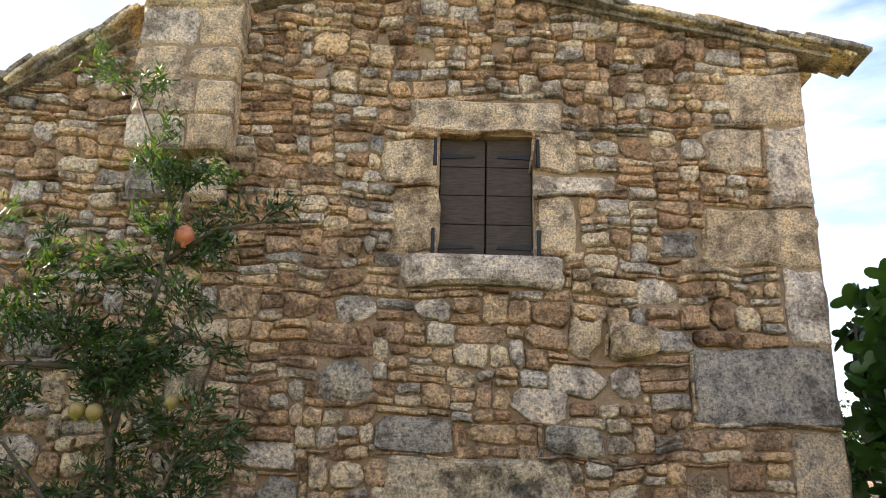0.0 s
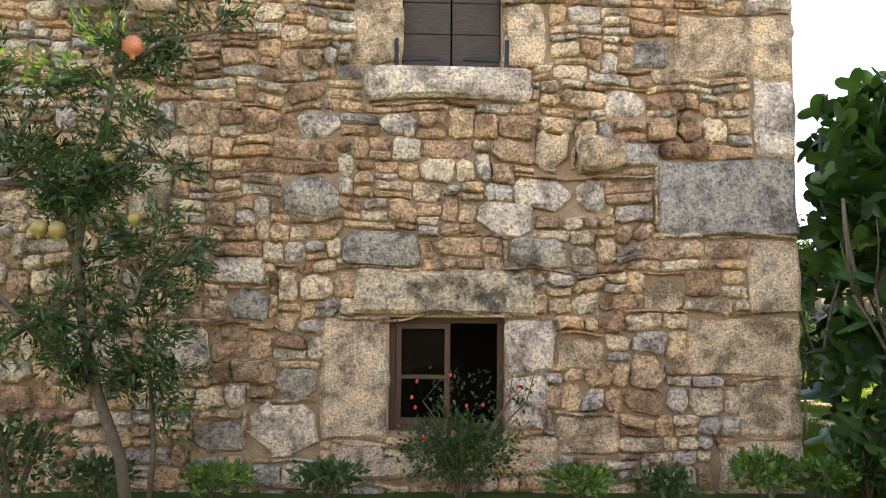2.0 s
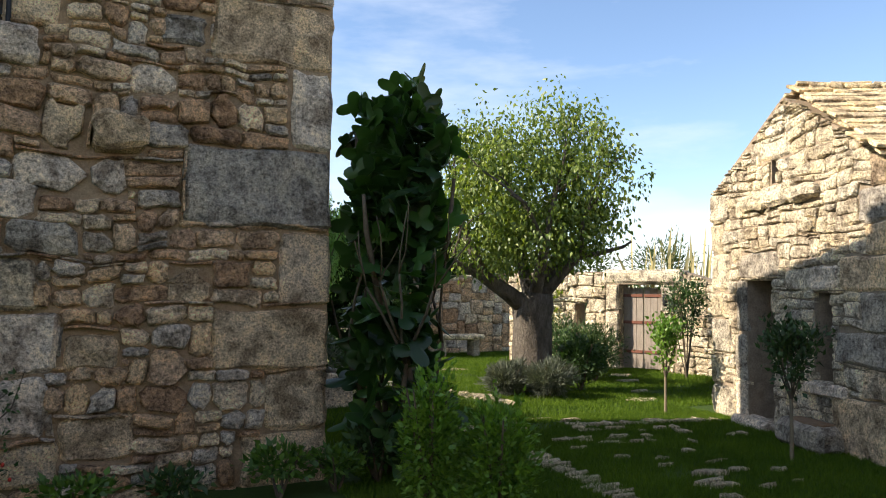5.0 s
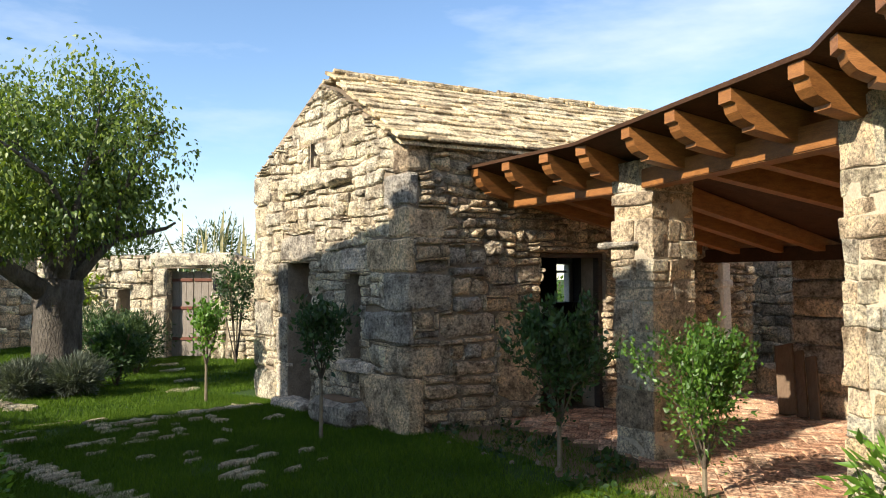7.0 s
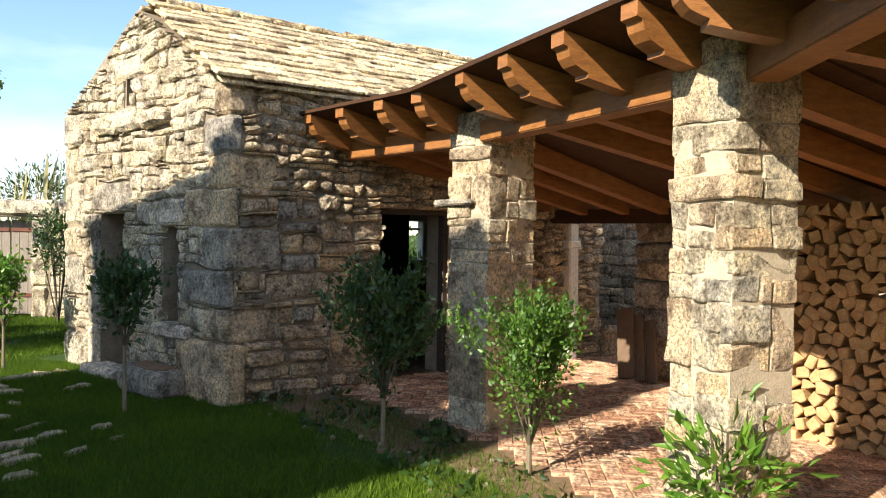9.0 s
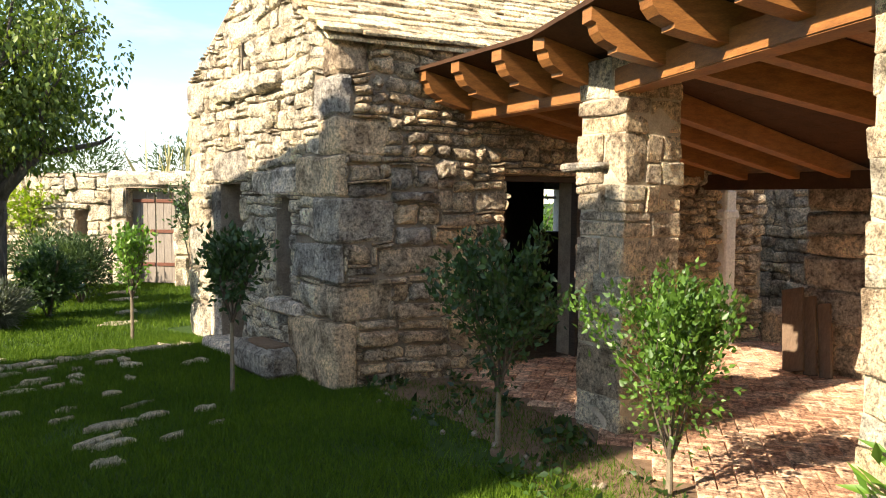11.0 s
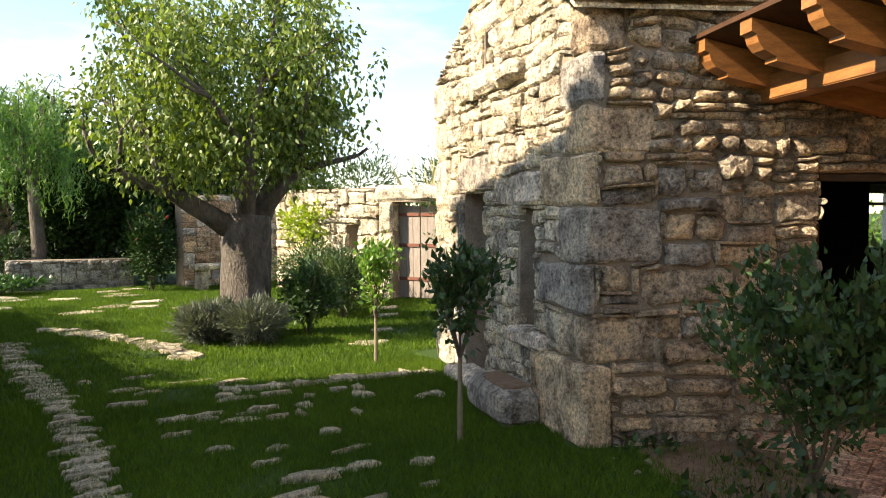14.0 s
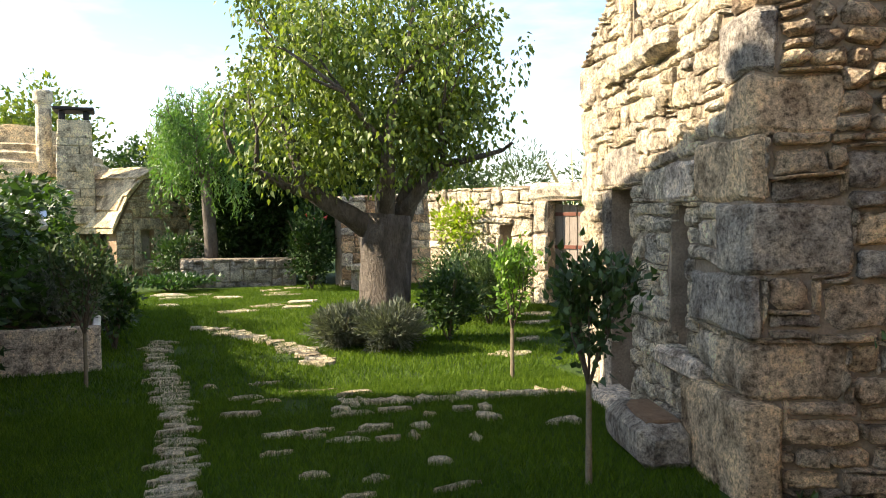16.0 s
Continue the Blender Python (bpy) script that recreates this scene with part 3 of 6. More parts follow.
while z < 6.0:
    h = _r.uniform(0.22, 0.42)
    cut = _r.uniform(0.35, 0.65)
    mid = CB[0] + (CB[1] - CB[0]) * cut
    for a, b in ((CB[0], mid - 0.01), (mid + 0.01, CB[1])):
        part("block", rock(a, 0.0, z, b, 0.30 + _r.uniform(-0.01, 0.02), z + h - 0.015, FAC, 0.018, 0.03), _r.choice((M_MIDBLOCK, M_BLOCK, M_BLOCK, M_BLOCK)), breast)
    z += h
for a, b, k in ((-1.74, -1.44, 1), (-1.20, -0.90, 0)):
    part("corbel", rock(a + SX, -0.1, 3.84, b + SX, 0.24, 4.25, FAC, 0.02, 0.06), BLOCK_MAT[k], farm)
# shutters
for k in range(2):
    x0 = 0.955 + SX + k * 0.415
    leaf = part("shutter", bevel_box(x0, -0.10, 3.48, x0 + 0.405, -0.075, 4.57, FAC, 0.003, 1), M_SHUTTER, farm, "weathered dark board shutter")
    for j in range(4):
        z0 = 3.485 + j * 0.272
        part("board", bevel_box(x0 + 0.004, -0.075, z0, x0 + 0.402, -0.055, z0 + 0.266, FAC, 0.004, 1), M_SHUTTER, leaf)
    side = x0 - 0.015 if k == 0 else x0 + 0.42
    for z0 in (3.545, 4.40):
        bm = bmesh.new()
        sgn = 1 if k == 0 else -1
        for q in range(5):
            w0, hh = side + sgn * q * 0.065, 0.024 - 0.003 * q
            box_into(bm, w0, -0.056, z0 - hh, w0 + sgn * 0.065, -0.042, z0 + hh, FAC)
        part("strap_hinge", bm, M_IRON, leaf, "black forged strap hinge")
        bm = bmesh.new()
        tube(bm, [FAC @ Vector((side - sgn * 0.03, 0.045, z0 - 0.13)), FAC @ Vector((side - sgn * 0.03, 0.05, z0 + 0.13))], (0.02, 0.016), 8)
        part("hinge_pin", bm, M_IRON, leaf, "black iron pintle")
# glazed lower window
wx0, wz0, wx1, wz1 = window_hole
win = part("window_frame", bevel_box(wx0, -0.20, wz1 - 0.05, wx1, -0.13, wz1, FAC, 0.004, 1), M_FRAME, farm, "brown painted casement window")
for a, z0, b, z1 in ((wx0, wz0, wx0 + 0.05, wz1 - 0.05), (wx1 - 0.05, wz0, wx1, wz1 - 0.05), (wx0 + 0.05, wz0, wx1 - 0.05, wz0 + 0.05)):
    part("frame_post", bevel_box(a, -0.20, z0, b, -0.13, z1, FAC, 0.004, 1), M_FRAME, win)
mid = (wx0 + wx1) / 2
for a, b in ((wx0 + 0.05, mid + 0.03),):
    z0, z1 = wz0 + 0.05, wz1 - 0.05
    bm = bmesh.new()
    for q in ((a + 0.002, z0, a + 0.047, z1), (b - 0.047, z0, b - 0.002, z1), (a + 0.047, z0, b - 0.047, z0 + 0.05), (a + 0.047, z1 - 0.045, b - 0.047, z1), (a + 0.047, z0 + 0.37, b - 0.047, z0 + 0.40)):
        box_into(bm, q[0], -0.185, q[1], q[2], -0.12, q[3], FAC)
    part("sash", bm, M_FRAME, win)
    part("pane", bevel_box(a + 0.05, -0.16, z0 + 0.05, b - 0.05, -0.156, z1 - 0.05, FAC, 0.001, 1), M_GLASS, win)
# added sheet behind both front openings, painted near-black as the room's shade
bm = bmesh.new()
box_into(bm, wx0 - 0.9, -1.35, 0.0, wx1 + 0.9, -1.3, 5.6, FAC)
part("inner_partition", bm, M_ROOM_SHADE, farm, "added near-black sheet that stands for the shade in the room")
# roof with overhanging stone slabs
_r = random.Random(9)
def farm_roof(name, s0, z0, s1, z1, y_back):
    L = math.hypot(s1 - s0, z1 - z0)
    bm = bmesh.new()
    vs = [bm.verts.new(FAC @ Vector(c)) for c in ((s0, 0.10, z0), (s1, 0.10, z1), (s1, -y_back, z1), (s0, -y_back, z0),
          (s0, 0.10, z0 + 0.06), (s1, 0.10, z1 + 0.06), (s1, -y_back, z1 + 0.06), (s0, -y_back, z0 + 0.06))]
    for f in ((0, 1, 2, 3), (4, 7, 6, 5), (0, 4, 5, 1), (1, 5, 6, 2), (2, 6, 7, 3), (3, 7, 4, 0)):
        bm.faces.new([vs[i] for i in f])
    roof = part("roof", bm, M_GREYBLOCK, farm, "stone slab roof edge")
    n = int(L / 0.24)
    ang = math.atan2(z1 - z0, s1 - s0)
    for i in range(n + 1):
        for row in range(2):
            f = (i + 0.5 * row) / n
            c = Vector((s0 + (s1 - s0) * f, 0.06, z0 + (z1 - z0) * f + 0.07 + row * 0.045))
            mm = FAC @ Matrix.Translation(c) @ Matrix.Rotation(-ang + _r.uniform(-0.06, 0.06) + (0.10 if z1 < z0 else -0.10), 4, "Y")
            part("slab", rock(-_r.uniform(0.16, 0.22), -0.3, -0.02, _r.uniform(0.16, 0.24), _r.uniform(0.08, 0.16), 0.025, mm, 0.012, 0.01, 2), M_GREYBLOCK if _r.random() < 0.6 else M_SLAB, roof)
farm_roof("roof", 7.4, 6.24, 11.52, 5.40, 0.2)
farm_roof("roof", 6.0, 5.82, 7.5, 6.19, 0.2)
farm_roof("roof", 0.0, 2.3, 5.0, 5.55, 0.2)

bm = bmesh.new()
_top = [(0.0, 2.32), (5.0, 5.5), (7.6, 6.2), (11.47, 5.50)]
_ring = [[bm.verts.new(FAC @ Vector((a, y, z + dz))) for dz in (0, -0.12) for a, z in (_top if dz == 0 else _top[::-1])] for y in (-0.202, -3.01)]
bm.faces.new(_ring[0]), bm.faces.new(_ring[1][::-1])
for i in range(8):
    bm.faces.new((_ring[0][i], _ring[0][(i + 1) % 8], _ring[1][(i + 1) % 8], _ring[1][i]))
part("rear_roof", bm, M_SLAB, farm)
bm = bmesh.new()
box_into(bm, CB[0], -0.45, 5.6, CB[1], 0.28, 8.8, FAC)
part("chimney_stack", bm, M_BLOCK, farm)

# ---- small stone house ----
house = thing("stone_house", (9.6, 5.4, 0), "small grey limestone house with a stone slab roof", "house")
W, D, EAVE, APEX = 3.25, 5.0, 2.92, 3.84
door_h = (1.86, 0.06, 2.42, 1.74)
win_h = (0.82, 0.66, 1.12, 1.60)
slit_h = (1.74, 2.87, 1.88, 3.15)
bm = bmesh.new()
gab_top = slab_wall(bm, GAB, W, [(0, EAVE), (1.66, APEX), (W, EAVE)], 0.45, [door_h, win_h, slit_h])
gab = part("wall", bm, M_MORTAR_GREY, house, "gable wall of roughly squared limestone")
big_h = (1.61, 0.02, 2.55, 1.83)
bm = bmesh.new()
side_top = slab_wall(bm, SIDE, D, [(0, EAVE), (D, EAVE)], 0.45, [big_h])
side = part("wall", bm, M_MORTAR_GREY, house, "side wall of roughly squared limestone")
# rear and end walls, coloured dark for the shade indoors
BACKM = SIDE @ Matrix.Translation((0.0, -W * 0.955, 0))
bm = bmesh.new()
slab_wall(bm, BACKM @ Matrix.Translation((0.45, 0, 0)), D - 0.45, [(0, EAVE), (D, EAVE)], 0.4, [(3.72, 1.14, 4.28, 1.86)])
part("wall", bm, M_INNER_SHADE, house)
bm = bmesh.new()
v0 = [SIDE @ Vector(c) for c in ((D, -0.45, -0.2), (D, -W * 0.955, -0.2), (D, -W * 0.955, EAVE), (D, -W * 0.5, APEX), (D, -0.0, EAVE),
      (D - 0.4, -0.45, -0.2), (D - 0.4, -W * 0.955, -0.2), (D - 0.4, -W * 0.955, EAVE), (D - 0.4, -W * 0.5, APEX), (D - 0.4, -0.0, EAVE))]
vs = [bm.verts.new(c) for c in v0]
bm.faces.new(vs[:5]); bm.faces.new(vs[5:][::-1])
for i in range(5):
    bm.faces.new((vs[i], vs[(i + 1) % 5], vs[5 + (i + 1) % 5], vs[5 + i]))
part("wall", bm, M_INNER_SHADE, house)
bm = bmesh.new()
box_into(bm, 0.3, -3.0, -0.02, D - 0.3, -0.3, 0.02, SIDE)
part("floor", bm, M_EARTH, house)

# gable: large stones named by their places, then rubble
gblocks = [(1.12, 1.62, 1.62, 1.86, 0), (0.72, 1.62, 1.20, 1.88, 2), (1.76, 1.76, 2.55, 2.08, 1), (2.43, 1.1, 2.66, 1.75, 1), (2.43, 0.5, 2.68, 1.09, 1), (2.43, 0.05, 2.7, 0.49, 2),
           (1.62, 2.66, 2.05, 2.86, 0), (1.50, 3.16, 2.1, 3.38, 0), (1.00, 2.58, 2.44, 2.80, 3)]
for a, z0, b, z1, k in gblocks[:-1]:
    part("block", rock(a, -0.1, z0, b, 0.035, z1, GAB, 0.018, 0.035), (M_PALE, M_GREYBLOCK, M_MIDBLOCK)[k], gab)
for i in range(3):
    part("ledge_stone", rock(0.98 + i * 0.49, -0.1, 2.60 + i * -0.01, 1.46 + i * 0.49, 0.13, 2.78, GAB, 0.02, 0.05), M_PALE, gab)
part("projecting_stone", rock(1.05, -0.1, 2.25, 1.22, 0.12, 2.40, GAB, 0.02, 0.05), M_PALE, gab)
# corner stones, seen on both faces
_r = random.Random(12)
CORN = Matrix(((gd.x, sd.x, 0, C0.x), (gd.y, sd.y, 0, C0.y), (0, 0, 1, 0), (0, 0, 0, 1)))    # x along the gable, y along the side
courses = [(-0.1, 0.55, 0.72, 0.13, M_TAN), (0.56, 0.87, 0.34, 0.46, M_GREY), (0.88, 1.21, 0.76, 0.05, M_GREYBLOCK), (1.22, 1.60, 0.36, 0.50, M_GREYBLOCK), (1.61, 1.96, 0.64, 0.07, M_TAN),
           (1.97, 2.27, 0.30, 0.42, M_TAN), (2.28, 2.62, 0.38, 0.10, M_GREYBLOCK), (2.63, 2.93, 0.2, 0.25, M_GREY)]
for z0, z1, a, b, mt in courses:
    k = 0.09 if z0 < 0 else 0.07 if z0 < 0.3 else 0.04
    part("quoin", rock(-k, -k, z0, a, b, z1 - 0.01, CORN, 0.020, 0.028, 4), mt, gab)
far_courses = [(0.0, 0.4, 0.5), (0.41, 0.8, 0.3), (0.81, 1.25, 0.45), (1.26, 1.6, 0.3), (1.61, 2.1, 0.42), (2.11, 2.5, 0.28), (2.51, 2.9, 0.4)]
for z0, z1, a in far_courses:
    part("quoin", rock(W - a, -0.2, z0, W + 0.03, 0.04, z1, GAB, 0.02, 0.04), M_PALE, gab)
# the large fitted stones low on the side wall: s0, z0, s1, z1, kind
sblocks = [(0.10, 1.89, 0.38, 1.97, 0), (0.10, 1.75, 0.36, 1.88, 0), (0.44, 1.66, 0.67, 1.85, 1), (0.68, 1.68, 0.91, 1.84, 1), (0.09, 1.61, 0.43, 1.74, 1), (0.46, 1.55, 0.88, 1.655, 1),
           (0.90, 1.48, 1.09, 1.67, 0), (0.51, 1.35, 0.72, 1.54, 2), (0.73, 1.35, 0.92, 1.53, 2), (0.93, 1.33, 1.30, 1.47, 0), (1.10, 1.48, 1.28, 1.65, 0), (1.29, 1.46, 1.60, 1.67, 0),
           (0.52, 1.17, 0.84, 1.34, 1), (0.86, 1.17, 1.20, 1.32, 2), (0.07, 1.03, 0.29, 1.21, 0), (0.30, 1.02, 0.36, 1.19, 2), (0.37, 0.93, 0.98, 1.16, 0), (0.99, 0.86, 1.58, 1.16, 2),
           (0.07, 0.94, 0.35, 1.02, 1), (0.07, 0.88, 0.30, 0.935, 0), (0.31, 0.86, 0.62, 0.92, 0), (0.63, 0.86, 0.98, 0.92, 2), (0.48, 0.69, 0.64, 0.85, 2), (0.65, 0.69, 0.84, 0.85, 1),
           (0.85, 0.68, 1.02, 0.85, 2), (0.47, 0.54, 0.51, 0.68, 0), (0.52, 0.53, 1.02, 0.675, 0), (0.14, 0.32, 0.54, 0.46, 2), (0.14, 0.47, 0.54, 0.55, 0), (0.55, 0.44, 0.97, 0.52, 2),
           (0.57, 0.32, 0.97, 0.43, 0), (0.21, 0.20, 0.40, 0.31, 0), (0.41, 0.19, 0.59, 0.31, 2), (0.60, 0.19, 1.03, 0.31, 0), (0.15, 0.08, 0.44, 0.185, 2), (0.45, 0.05, 0.90, 0.18, 0), (1.04, 0.22, 1.56, 0.85, 2)]
_q = random.Random(14)
for a, z0, b, z1, k in sblocks:
    raw("stone", *stone_shape(a, z0, b, z1, SIDE, 0.066, _q, 0.028, 0.007, 0.5, 0.02), (M_GREY, M_GREYBLOCK, M_TAN)[k], side)
_g = [(a, z0, b, z1) for a, z0, b, z1, k in gblocks] + [(1.05, 2.25, 1.22, 2.40)]
tk = [door_h, win_h, slit_h] + _g + [(0, z0, a - 0.04, z1) for z0, z1, a, b, mt in courses] + [(W - a, z0, W, z1) for z0, z1, a in far_courses]
rubble(gab, GAB, pack(W, gab_top, tk, 0.034, (4, 11), (2, 5), _r), M_PALE, lambda s, z: True, _r, out=0.036, warp=0.045, gap=0.004, square=0.5, bulge=0.014)
tk = [big_h] + [q[:4] for q in sblocks] + [(0, z0, b - 0.02, z1) for z0, z1, a, b, mt in courses]
rubble(side, SIDE, pack(D, side_top, tk, 0.03, (4, 11), (2, 5), _r), M_GREY, lambda s, z: s < 2.7, _r, out=0.062, warp=0.045, gap=0.005, square=0.7, bulge=0.036)
# door, window and sill in the gable
part("door", bevel_box(1.87, -0.38, 0.07, 2.41, -0.34, 1.73, GAB, 0.004, 1), M_CURTAIN, house, "plain brown board door")
# near-black sheet in place of the shade inside the gable window
part("window_board", bevel_box(0.83, -0.42, 0.67, 1.11, -0.39, 1.59, GAB, 0.004, 1), M_ROOM_SHADE, house)
part("sill", rock(0.55, -0.1, 0.52, 1.22, 0.09, 0.655, GAB, 0.015, 0.03), M_MIDBLOCK, gab)
part("door_step", rock(1.75, -0.1, -0.05, 2.5, 0.2, 0.10, GAB, 0.015, 0.03), M_MIDBLOCK, gab)
# frame of the side doorway and its far screen
for a, b in ((1.61, 1.67), (2.49, 2.55)):
    part("door_frame", bevel_box(a, -0.16, 0.02, b, -0.06, 1.82, SIDE, 0.004, 1), M_SHUTTER, house)
part("door_frame", bevel_box(1.67, -0.16, 1.77, 2.49, -0.06, 1.82, SIDE, 0.004, 1), M_SHUTTER, house)
# roof
ROOFC = SIDE @ Matrix.Translation((0, -W * 0.955 / 2, 0))
half = W * 0.955 / 2
over = 0.14
for sgn in (1, -1):
    bm = bmesh.new()
    e = half + over
    ze = EAVE - 0.02
    za = APEX + 0.06
    vs = [bm.verts.new(ROOFC @ Vector(c)) for c in ((-0.14, 0, za), (D + 0.1, 0, za), (D + 0.1, sgn * e, ze), (-0.14, sgn * e, ze),
          (-0.14, 0, za - 0.05), (D + 0.1, 0, za - 0.05), (D + 0.1, sgn * e, ze - 0.03), (-0.14, sgn * e, ze - 0.03))]
    for f in ((0, 1, 2, 3), (7, 6, 5, 4), (0, 4, 5, 1), (1, 5, 6, 2), (2, 6, 7, 3), (3, 7, 4, 0)):
        bm.faces.new([vs[i] for i in f])
    roof = part("roof", bm, M_SLAB, house, "sunlit pale stone slab roof")
    pitch = math.atan2(za - ze, e)
    rows = 11
    for r in range(rows):
        y = e * (1 - r / rows)
        zz = ze + (za - ze) * (r / rows)
        x = -0.30 + _r.uniform(0, 0.12)
        while x < D + 0.05:
            w = _r.uniform(0.16, 0.42)
            mm = ROOFC @ Matrix.Translation((x, sgn * y, zz + 0.035)) @ Matrix.Rotation(-sgn * (pitch - 0.10 + _r.uniform(-0.03, 0.03)), 4, "X") @ Matrix.Rotation(_r.uniform(-0.09, 0.09), 4, "Z")
            y0, y1 = (-0.27, 0.03 + _r.uniform(0, 0.06)) if sgn > 0 else (-0.03 - _r.uniform(0, 0.06), 0.27)
            part("slab", rock(0, y0, 0, w, y1, _r.uniform(0.025, 0.045), mm, 0.010, 0.008, 0 if sgn < 0 else 2), M_SLAB, roof)
            x += w + 0.004
for i in range(13):
    x = -0.1 + i * 0.40
    part("ridge_stone", rock(x, -0.12, APEX + 0.06, x + 0.38, 0.12, APEX + 0.11 + _r.uniform(0, 0.02), ROOFC, 0.012, 0.02), M_SLAB, house)

# ---- pergola ----
pu, pv = Vector((0.899, -0.438)), Vector((0.438, 0.899))
PER = Matrix(((pv.x, pu.x, 0, 9.28), (pv.y, pu.y, 0, 3.28), (0, 0, 1, 0), (0, 0, 0, 1)))    # x along the front towards the house, y inwards


bv, bu = Vector((0.674, 0.739)), Vector((0.739, -0.674))
PEB = Matrix(((bv.x, bu.x, 0, 9.28), (bv.y, bu.y, 0, 3.28), (0, 0, 1, 0), (0, 0, 0, 1)))    # the second stretch, turned at the first pillar


cv, cu = Vector((0.931, 0.365)), Vector((0.365, -0.931))
PEC = Matrix(((cv.x, cu.x, 0, 7.258), (cv.y, cu.y, 0, 1.063), (0, 0, 1, 0), (0, 0, 0, 1)))  # the third stretch, turned at the second pillar


def pillar(name, x0, x1, y1, top, seed, label, mats, m=PER):
    ob = thing(name, m @ Vector(((x0 + x1) / 2, y1 / 2, 0)), label, "pillar", "pergola pillars")
    bm = bmesh.new()
    box_into(bm, x0 + 0.014, 0.014, -0.2, x1 - 0.014, y1 - 0.014, top - 0.02, m)
    part("core", bm, M_MORTAR_PALE, ob)
    r = random.Random(seed)
    z, k = -0.1, 0
    while z < top - 0.05:
        h = min(r.uniform(0.10, 0.34), top - z)
        if top - z - h < 0.08:
            h = top - z
        nx = r.choice((1, 2, 2, 2, 3)) if x1 - x0 > 0.4 else 1
        ny = r.choice((1, 2, 2, 2, 3)) if y1 < 0.5 else r.choice((2, 2, 3))
        xs = [x0 + (x1 - x0) * (i / nx + (r.uniform(-0.16, 0.16) if 0 < i < nx else 0)) for i in range(nx + 1)]
        for i in range(nx):
            ys = [y1 * (j / ny + (r.uniform(-0.13, 0.13) if 0 < j < ny else 0)) for j in range(ny + 1)]
            for j in range(ny):
                cutz = [z + h * r.uniform(0.38, 0.62)] if h > 0.15 and r.random() < 0.45 else []
                for za, zb in zip([z] + cutz, cutz + [z + h]):
                    d = r.uniform(-0.008, 0.014)
                    wob = r.uniform(-0.012, 0.012)
                    part("stone", rock(xs[i] + 0.003 - d * (i == 0), ys[j] + 0.003 - d * (j == 0), za + 0.003 + wob * bool(za > z), xs[i + 1] - 0.003 + d * (i == nx - 1), ys[j + 1] - 0.003 + d * (j == ny - 1), zb - 0.003 + wob * bool(zb < z + h - 0.001), m, 0.013, 0.010, 3), r.choice(mats), ob)
        z += h
    return ob


p1 = pillar("pillar", -0.46, 0.0, 0.52, 2.54, 21, "square limestone pillar with a projecting slab halfway up", (M_GREY, M_PALE, M_GREY))
part("ledge_slab", rock(-0.30, -0.06, 1.80, 0.16, 0.36, 1.85, PER, 0.012, 0.015), M_GREYBLOCK, p1, "dark thin projecting stone slab")
pillar("pillar", -3.07, -2.64, 0.42, 2.52, 22, "broad sunlit pillar of pale limestone", (M_PALE, M_PALE, M_BLOCK), PEB)
pillar("pillar", -3.30, -2.86, 0.42, 2.52, 23, "broad pillar of pale limestone", (M_PALE, M_BLOCK), PEC)
# front beam in lengths between the pillars
for a, b, m in ((0.0, 1.95, PER), (-2.64, -0.36, PEB), (-2.86, -0.02, PEC)):
    tagged(part("beam", bevel_box(a, 0.08, 2.29, b, 0.25, 2.45, m, 0.008, 2), M_BEAM), "square oiled timber beam resting on stone pillars", "beam", "pergola beams")
SLOPE = -0.21


def rafter(x, m):
    """A rafter with a carved tail, falling inwards."""
    bm = bmesh.new()
    pts = [(-0.38, 0.03), (-0.38, -0.05), (-0.35, -0.055), (-0.335, -0.10), (-0.30, -0.135), (-0.25, -0.15), (-0.22, -0.155), (-0.22, -0.18), (-0.06, -0.18), (0.1, -0.175), (3.3, -0.11), (3.3, 0.03)]
    rings = []
    for w in (-0.062, 0.062):
        rings.append([bm.verts.new(m @ Vector((x + w, y, 2.56 + z + SLOPE * y))) for y, z in pts])
    n = len(pts)
    bm.faces.new(rings[0]), bm.faces.new(rings[1][::-1])
    for i in range(n):
        bm.faces.new((rings[0][i], rings[0][(i + 1) % n], rings[1][(i + 1) % n], rings[1][i]))
    bmesh.ops.bevel(bm, geom=[e for e in bm.edges if e.calc_length() > 0.3], offset=0.006, segments=1, affect="EDGES")
    return tagged(part("rafter", bm, M_BEAM), "oiled timber rafter with a carved tail", "rafter", "pergola rafters")


for x in (1.60, 1.06, 0.48, -0.02):
    rafter(x, PER)
for i in range(4):
    rafter(-0.95 - i * 0.61, PEB)
for i in range(5):
    rafter(-0.42 - i * 0.61, PEC)
# boarded roof, the shade of its underside put into the wood colour
proof = thing("pergola_roof", PER @ Vector((-2, 1.2, 2.5)), "boarded lean-to roof over the pergola, coloured dark for its shaded underside", "roof")
